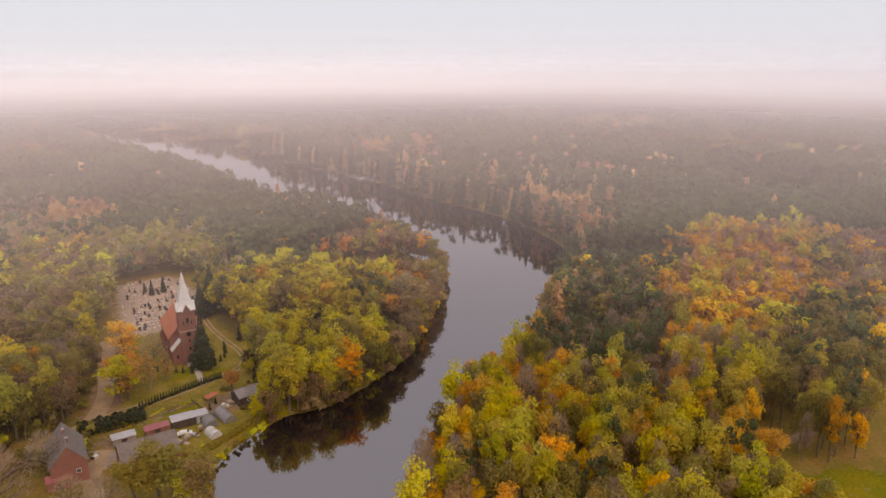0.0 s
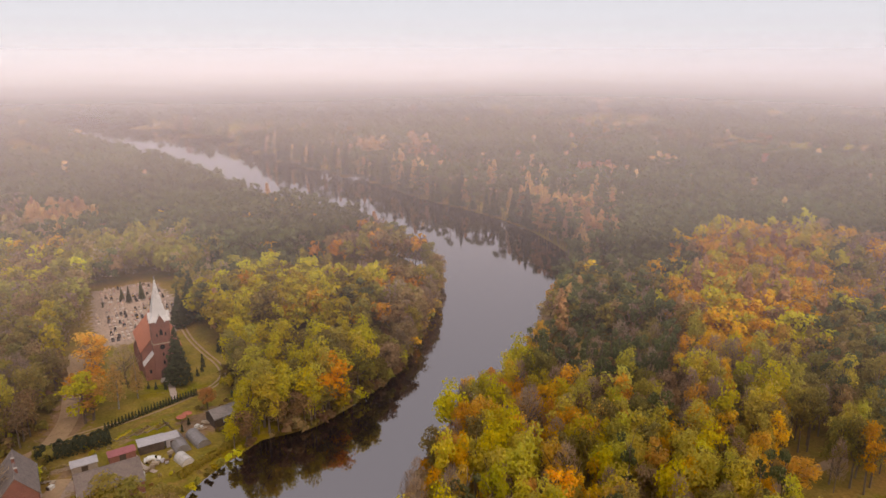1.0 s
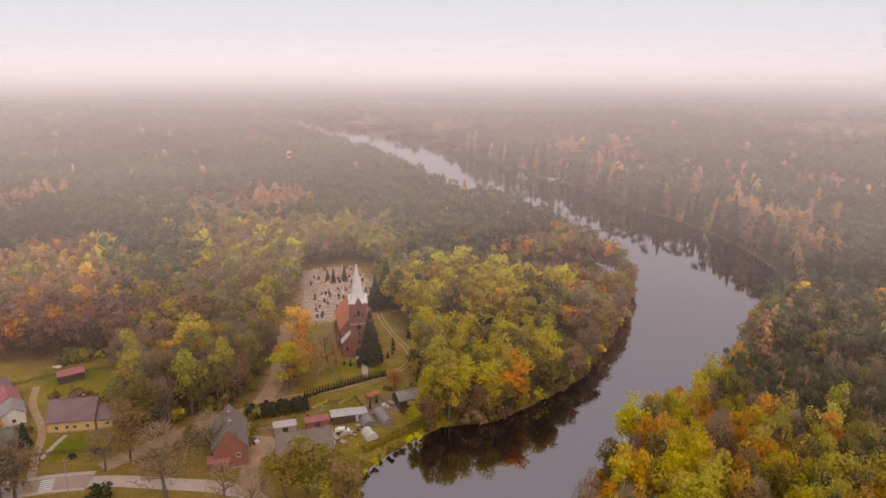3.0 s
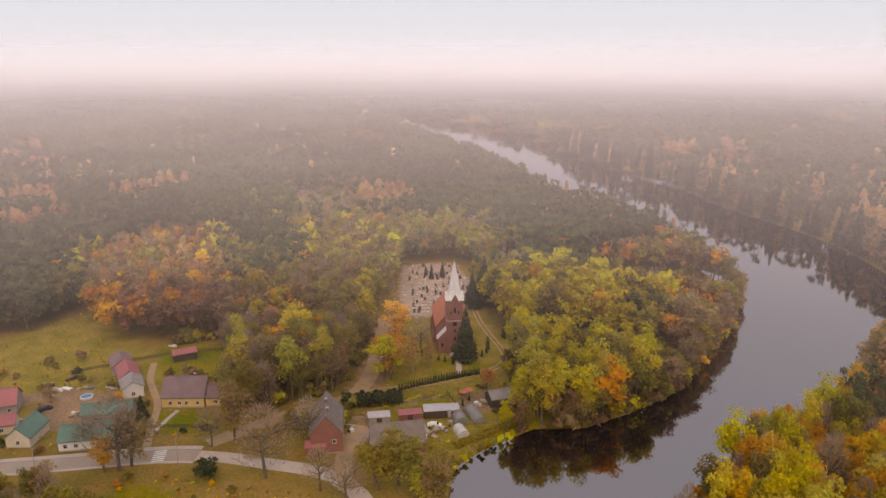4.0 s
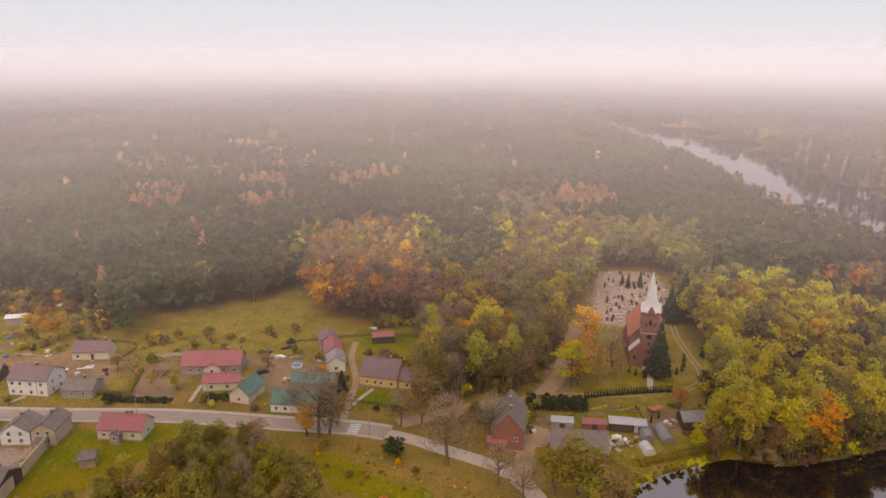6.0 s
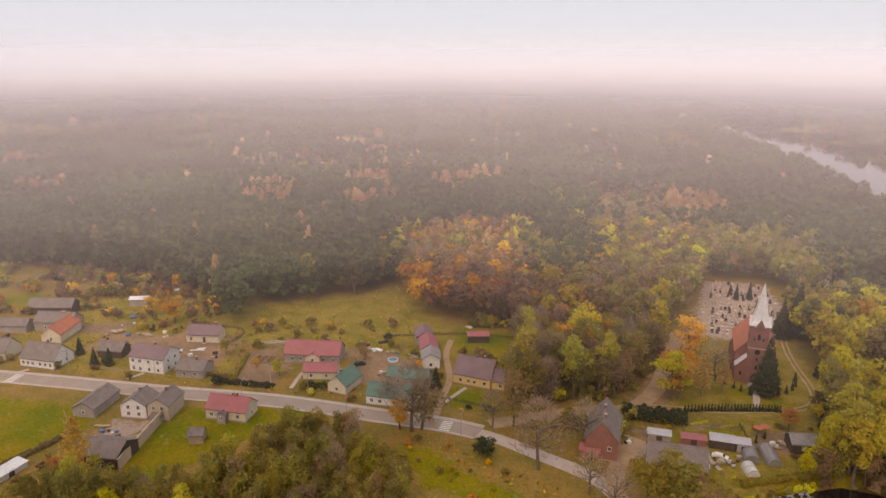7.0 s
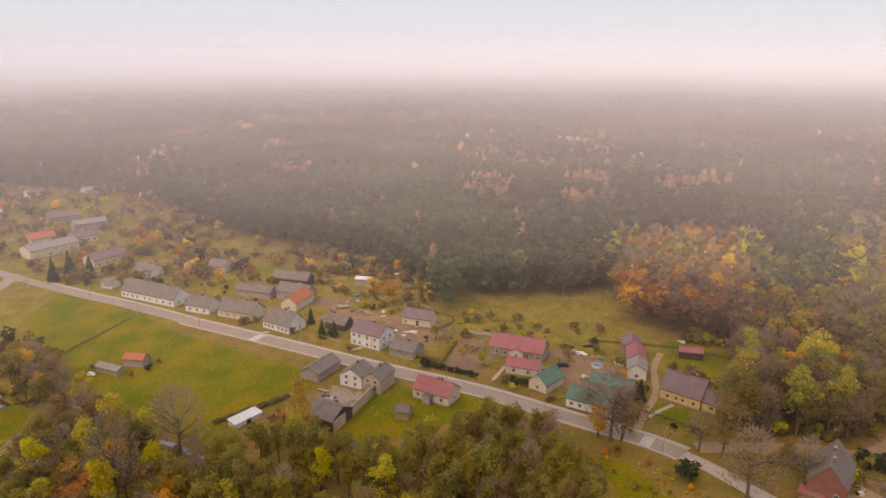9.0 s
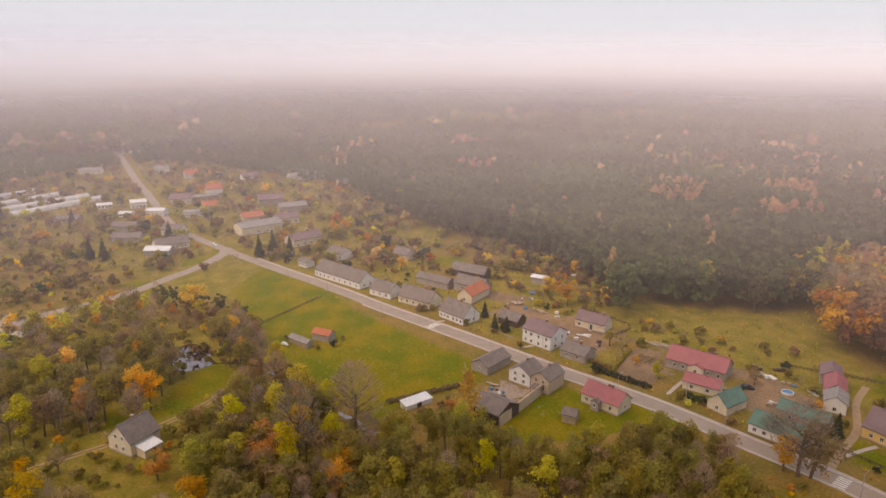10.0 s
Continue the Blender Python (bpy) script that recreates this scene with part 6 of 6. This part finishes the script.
def car(x, y, turn, paint, label):
    root = thing("car", pose(x, y, 0.05, 0, 0, turn), label, "car", "parked cars")
    prof = [(-2.1, 0.3), (2.1, 0.3), (2.15, 0.75), (1.2, 0.95), (0.6, 1.42), (-1.1, 1.45), (-1.75, 1.0), (-2.12, 0.9)]
    v, f = prism(prof, -0.82, 0.82)
    v = [(px, py * (0.82 if pz > 1.2 else 1.0), pz) for px, py, pz in v]
    part("body", (v, f), paint, root)
    part("windscreen", ([(0.68, -0.6, 1.36), (0.68, 0.6, 1.36), (1.2, 0.72, 1.0), (1.2, -0.72, 1.0)], [(0, 1, 2, 3)]), GLASS_DARK, root)
    for sx in (-1.3, 1.3):
        for sy in (-0.8, 0.8):
            part("wheel", tube((sx, sy - 0.09, 0.3), (sx, sy + 0.09, 0.3), 0.31, 0.31, 10), RUBBER, root)


car(-77.0, 168.2, 20, CAR_WHITE, "white car parked by the garden sheds")
car(-163.5, 121.8 + 4, 40, CAR_DARK, "dark car parked beside the green-roofed house")
car(-190, 128.5, 60, CAR_DARK, "dark car parked in a back yard")
car(-391, -70, 30, CAR_WHITE, "white car parked near the junction")
car(-243, 84, 70, CAR_WHITE, "white car parked behind the white house")


def fence(line, label, board=WOOD_PALE, h=1.2, gap=2.2):
    pts = along(line, gap)
    root = thing("fence", pose(pts[0][0], pts[0][1], 0), label, "fence", "garden fences")
    ox, oy = pts[0]
    post = mesh_of("post", box(0, 0, h / 2 - 0.1, 0.12, 0.12, h + 0.4, bevel=0.02), board)
    for k, (x, y) in enumerate(pts):
        p = part("post", post, None, root)
        p.matrix_basis = pose(x - ox, y - oy, 0)
        if k:
            q = pts[k - 1]
            d = math.hypot(x - q[0], y - q[1])
            for z in (0.35, 0.7, 1.05):
                r = part("rail", box(0, 0, 0, d, 0.05, 0.13), board, root)
                r.matrix_basis = pose((x + q[0]) / 2 - ox, (y + q[1]) / 2 - oy, z * h / 1.2, 0, 0, math.degrees(math.atan2(y - q[1], x - q[0])))


fence([(-104, 160), (-96, 164.5), (-91, 163)], "pale weathered board fence beside the gardens")
fence([(-160, 128.6), (-146, 137), (-134, 141)], "low wooden fence before the yellow house", WOOD_DARK)
fence([(-214, 119), (-232, 108), (-226, 100)], "low board fence round a vegetable plot")
fence([(-205, 150), (-186, 176), (-170, 188)], "dark wire and board fence at the field", WOOD_DARK)
fence([(-236, 100), (-246, 112), (-262, 104)], "rough board fence behind a yard", WOOD_DARK)
fence([(-82, 189), (-72, 178.5)], "dark wooden garden fence", WOOD_DARK)
fence([(-250, 56), (-238, 64)], "pale garden fence by the road")
fence([(-62, 186.5), (-54, 195)], "pale low fence before the cabin")


def pool():
    root = thing("garden_pool", pose(-185.2, 139.4, 0.1), "round garden pool with a pale rim", "pool")
    part("rim", lathe([(1.9, 0), (1.9, 0.75), (1.7, 0.78), (1.7, 0.5)], 20), FRAME_WHITE, root)
    part("pool_water", lathe([(1.7, 0.45), (1.69, 0.62)], 20), BLUE, root)


pool()


def parasol(x, y):
    root = thing("parasol", pose(x, y, 0), "faded red canvas garden parasol", "parasol", "garden parasols")
    part("pole", tube((0, 0, 0), (0, 0, 2.4), 0.04, 0.03), METAL_GREY, root)
    part("canopy", lathe([(1.5, 1.9), (1.45, 1.98), (0.7, 2.3), (0.05, 2.55)], 8), RED_CLOTH, root)


parasol(-75.4, 191.2)
parasol(-76.4, 189.0)


def clutter(kind, x, y, turn, size, material, label):
    g = np.random.default_rng(int(abs(x * 31 + y * 17)))
    root = thing(kind, pose(x, y, 0.0, 0, 0, turn), label, kind.replace("_", " "), "yard clutter")
    for k in range(4):
        part("piece", box(g.uniform(-0.4, 0.4) * size[0], g.uniform(-0.4, 0.4) * size[1], size[2] * (0.3 + 0.18 * k), size[0] * g.uniform(0.4, 0.8), size[1] * g.uniform(0.3, 0.7), size[2] * 0.5,
                          g.uniform(-0.4, 0.4), 0.05), material, root)
    return root


for row in (
    ("board_stack", -100, 158.6, 20, (4.2, 0.9, 0.5), WOOD_PALE, "stack of pale boards by the lane"), ("board_stack", -86.5, 146.6, 30, (3.5, 1.4, 0.5), WOOD_PALE, "pile of pale timber beside the barn"),
    ("junk_pile", -73.5, 167.6, 40, (1.8, 1.8, 0.8), SHEET_DULL, "pile of grey junk in a yard"), ("junk_pile", -75.2, 165.6, 10, (2.4, 1.8, 1.2), WOOD_PALE, "pile of wooden junk by the sheds"),
    ("junk_pile", -277, 74, 40, (5, 3, 0.8), WOOD_PALE, "heap of pale timber in a yard"), ("board_stack", -266, 82, 30, (5, 1.6, 0.7), WOOD_PALE, "stack of boards in a farmyard"),
    ("tarpaulin_heap", -290, 84, 10, (3, 2, 0.9), BLUE, "heap covered by a blue tarpaulin"), ("tarpaulin_heap", -207, 131, 10, (2, 1.6, 0.7), BLUE, "small heap under a blue tarpaulin"),
    ("junk_pile", -196, 140, 15, (5, 2.4, 1.0), FRAME_WHITE, "jumble of pale boards and crates"), ("junk_pile", -201, 147, 70, (3.5, 2, 1.2), WOOD_DARK, "jumble of dark boards"),
    ("tarpaulin_heap", -184, 148, 30, (2.6, 2.2, 1.2), FRAME_WHITE, "white sheet thrown over a heap"), ("board_stack", -226, 116, 42, (9, 1.6, 0.9), WOOD_PALE, "long pale wood stack by the field"),
    ("board_stack", -218, 124, 42, (8, 1.6, 0.9), WOOD_DARK, "long dark wood stack by the field"), ("junk_pile", -262, 72, 5, (3, 2.6, 0.9), WOOD_DARK, "heap of old timber in a yard"),
    ("junk_pile", -240, 90, 60, (5, 1.4, 0.6), FRAME_WHITE, "row of pale slabs in a yard"), ("tarpaulin_heap", -225, 86, 20, (3.2, 2.4, 1.8), FRAME_WHITE, "white covered heap beside a low house"),
    ("junk_pile", -190, 182, 20, (3, 1.2, 0.8), FRAME_WHITE, "pale junk at the edge of the lawn"), ("junk_pile", -312, 112, 20, (5, 3, 1.0), FRAME_WHITE, "pale junk in the far gardens"),
    ("board_stack", -172, 122.5, 30, (2.4, 1.4, 0.8), WOOD_DARK, "dark timber stacked by a house"), ("junk_pile", -69, 189, 20, (3, 2, 0.5), WOOD_PALE, "broken pale timber on bare soil"),
    ("board_stack", -70, 184.5, 10, (4, 1, 0.4), WOOD_PALE, "pale planks lying on bare soil"), ("junk_pile", -246, -22, 30, (3, 2, 0.8), FRAME_WHITE, "pale boards beside the meadow hut"),
    ("board_stack", -205, 47, 35, (4, 1.2, 0.5), WOOD_PALE, "planks stacked in the yard"), ("junk_pile", -440, -140, 20, (8, 2, 1), FRAME_WHITE, "pale sheeting in the far gardens"),
    ("junk_pile", -425, -132, 70, (6, 2, 1), FRAME_WHITE, "pale frames in the far gardens"), ("junk_pile", -405, -118, 30, (5, 2, 0.8), FRAME_WHITE, "pale boards in the far gardens"),
):
    clutter(*row)


def garden_bed(x, y, turn, l, sp):
    """A raised bed: a frame of boards, soil and a row of plants."""
    root = thing("garden_bed", pose(x, y, float(ground_height([(x, y)])[0]), 0, 0, turn), "raised garden bed with soil and low plants", "garden bed", "garden beds")
    part("board_frame", join(box(0, -0.62, 0.15, l, 0.06, 0.3), box(0, 0.62, 0.15, l, 0.06, 0.3), box(-l / 2, 0, 0.15, 0.06, 1.3, 0.3), box(l / 2, 0, 0.15, 0.06, 1.3, 0.3)), WOOD_PALE, root)
    part("soil", box(0, 0, 0.12, l - 0.1, 1.2, 0.22), SAND, root)
    g = np.random.default_rng(int(abs(x * 11 + y)))
    n = int(l * 26)
    p = np.column_stack([g.uniform(-l / 2, l / 2, n), g.normal(0, 0.28, n), g.uniform(0.25, 0.6, n)])
    part("planting", clumps_mesh(leaf_clumps(p, np.tile([0.0, 0.0, 1.0], (n, 1)), 0.35, g), "planting", LEAVES[sp]), None, root)


for k in range(5):
    garden_bed(-90.5 + 2.6 * k * 0.83, 178.6 + 2.6 * k * 0.56 + 3, 62, 6.0 - 0.4 * k, ("lime", "olive", "brown", "lime", "olive")[k])
for k in range(4):
    garden_bed(-101 + 2.4 * k * 0.8, 164.5 + 2.4 * k * 0.55, 35, 3.6, ("olive", "brown", "lime", "olive")[k])
for k in range(4):
    garden_bed(-218 + 2.4 * k * 0.7, 103 + 2.4 * k * 0.7, 128, 6.5, ("olive", "brown", "olive", "lime")[k])


def crate(x, y, h, material, label):
    root = thing("crate", pose(x, y, float(ground_height([(x, y)])[0]), 0, 0, (x * 37) % 90), label, "crate", "yard clutter")
    for k in range(3):
        part("slat", box(0, 0, h * (0.18 + 0.32 * k), h * 1.4, h, h * 0.26), material, root)


g = np.random.default_rng(91)
spots = [(-72.5, 170), (-78.5, 163.5), (-70, 187), (-191, 142), (-199, 138), (-204, 142), (-180, 128), (-188, 121), (-270, 78), (-274, 68), (-284, 80), (-262, 88), (-236, 84), (-231, 94), (-209, 126),
         (-177, 117), (-220, 121), (-98.5, 156), (-86, 161), (-200, 46), (-210, 56), (-196, 48), (-313, 74), (-306, 80), (-296, 100)]
for x, y in spots:
    for _ in range(3):
        crate(x + g.uniform(-2.5, 2.5), y + g.uniform(-2.5, 2.5), g.uniform(0.5, 1.1), (WOOD_PALE, FRAME_WHITE, WOOD_DARK, BLUE)[g.choice(4, p=(0.35, 0.35, 0.2, 0.1))], "old wooden crate lying in a yard")


for x, y, h, sp in ((-120, 121, 5.2, "spruce"), (-240, -10, 2.2, "olive"), (-243, -4, 2.6, "spruce"), (-247, -1, 2.0, "olive"), (-252, -22, 1.6, "brown"), (-238, -18, 1.4, "bare")):
    bush(sp, x, y, h)


def creek_scrub():
    """Rough growth along both sides of the creek."""
    g = np.random.default_rng(55)
    line = np.array(along([tuple(q) for q in CREEK[::4]], 2.5))
    line = line[(line[:, 0] < -120)]
    pts = np.concatenate([line + g.normal(0, 0.8, line.shape) + off for off in ((-2.4, 2.6), (2.4, -2.6))])
    for k, sp in enumerate(("olive", "brown", "bare")):
        sel = pts[k::3]
        chunks = [(twig_crown(g, 80, 0.2) * [1.7, 1.7, 1] - [0, 0, 0.2] if sp == "bare" else round_crown(g, 90, 0.24, rx=1.8, low=0.0, lobes=6)) * g.uniform(1.2, 3.2) + [x, y, -0.5] for x, y in sel]
        ob = new("creek_scrub", clumps_mesh(np.concatenate(chunks), "creek_scrub", WOODS[sp], np.full(sum(len(c) for c in chunks), 0.5)))
        tagged(ob, BUSH_LABEL[sp].replace(" garden", "") + " along the creek", "scrub", kind="stuff")


creek_scrub()
GARDEN_PATHS = [[(-190, 101), (-197, 109), (-203, 118)], [(-150, 133), (-152, 140), (-153, 145)], [(-262, 34), (-262, 40)], [(-232, 63), (-233, 69)], [(-83, 171), (-79, 166), (-74, 163)]]
for line in GARDEN_PATHS:
    setting("path_garden", strip(along(line), 0, 1.3, -0.4, 0.1, True), PAVING, "narrow pale garden path", "path")
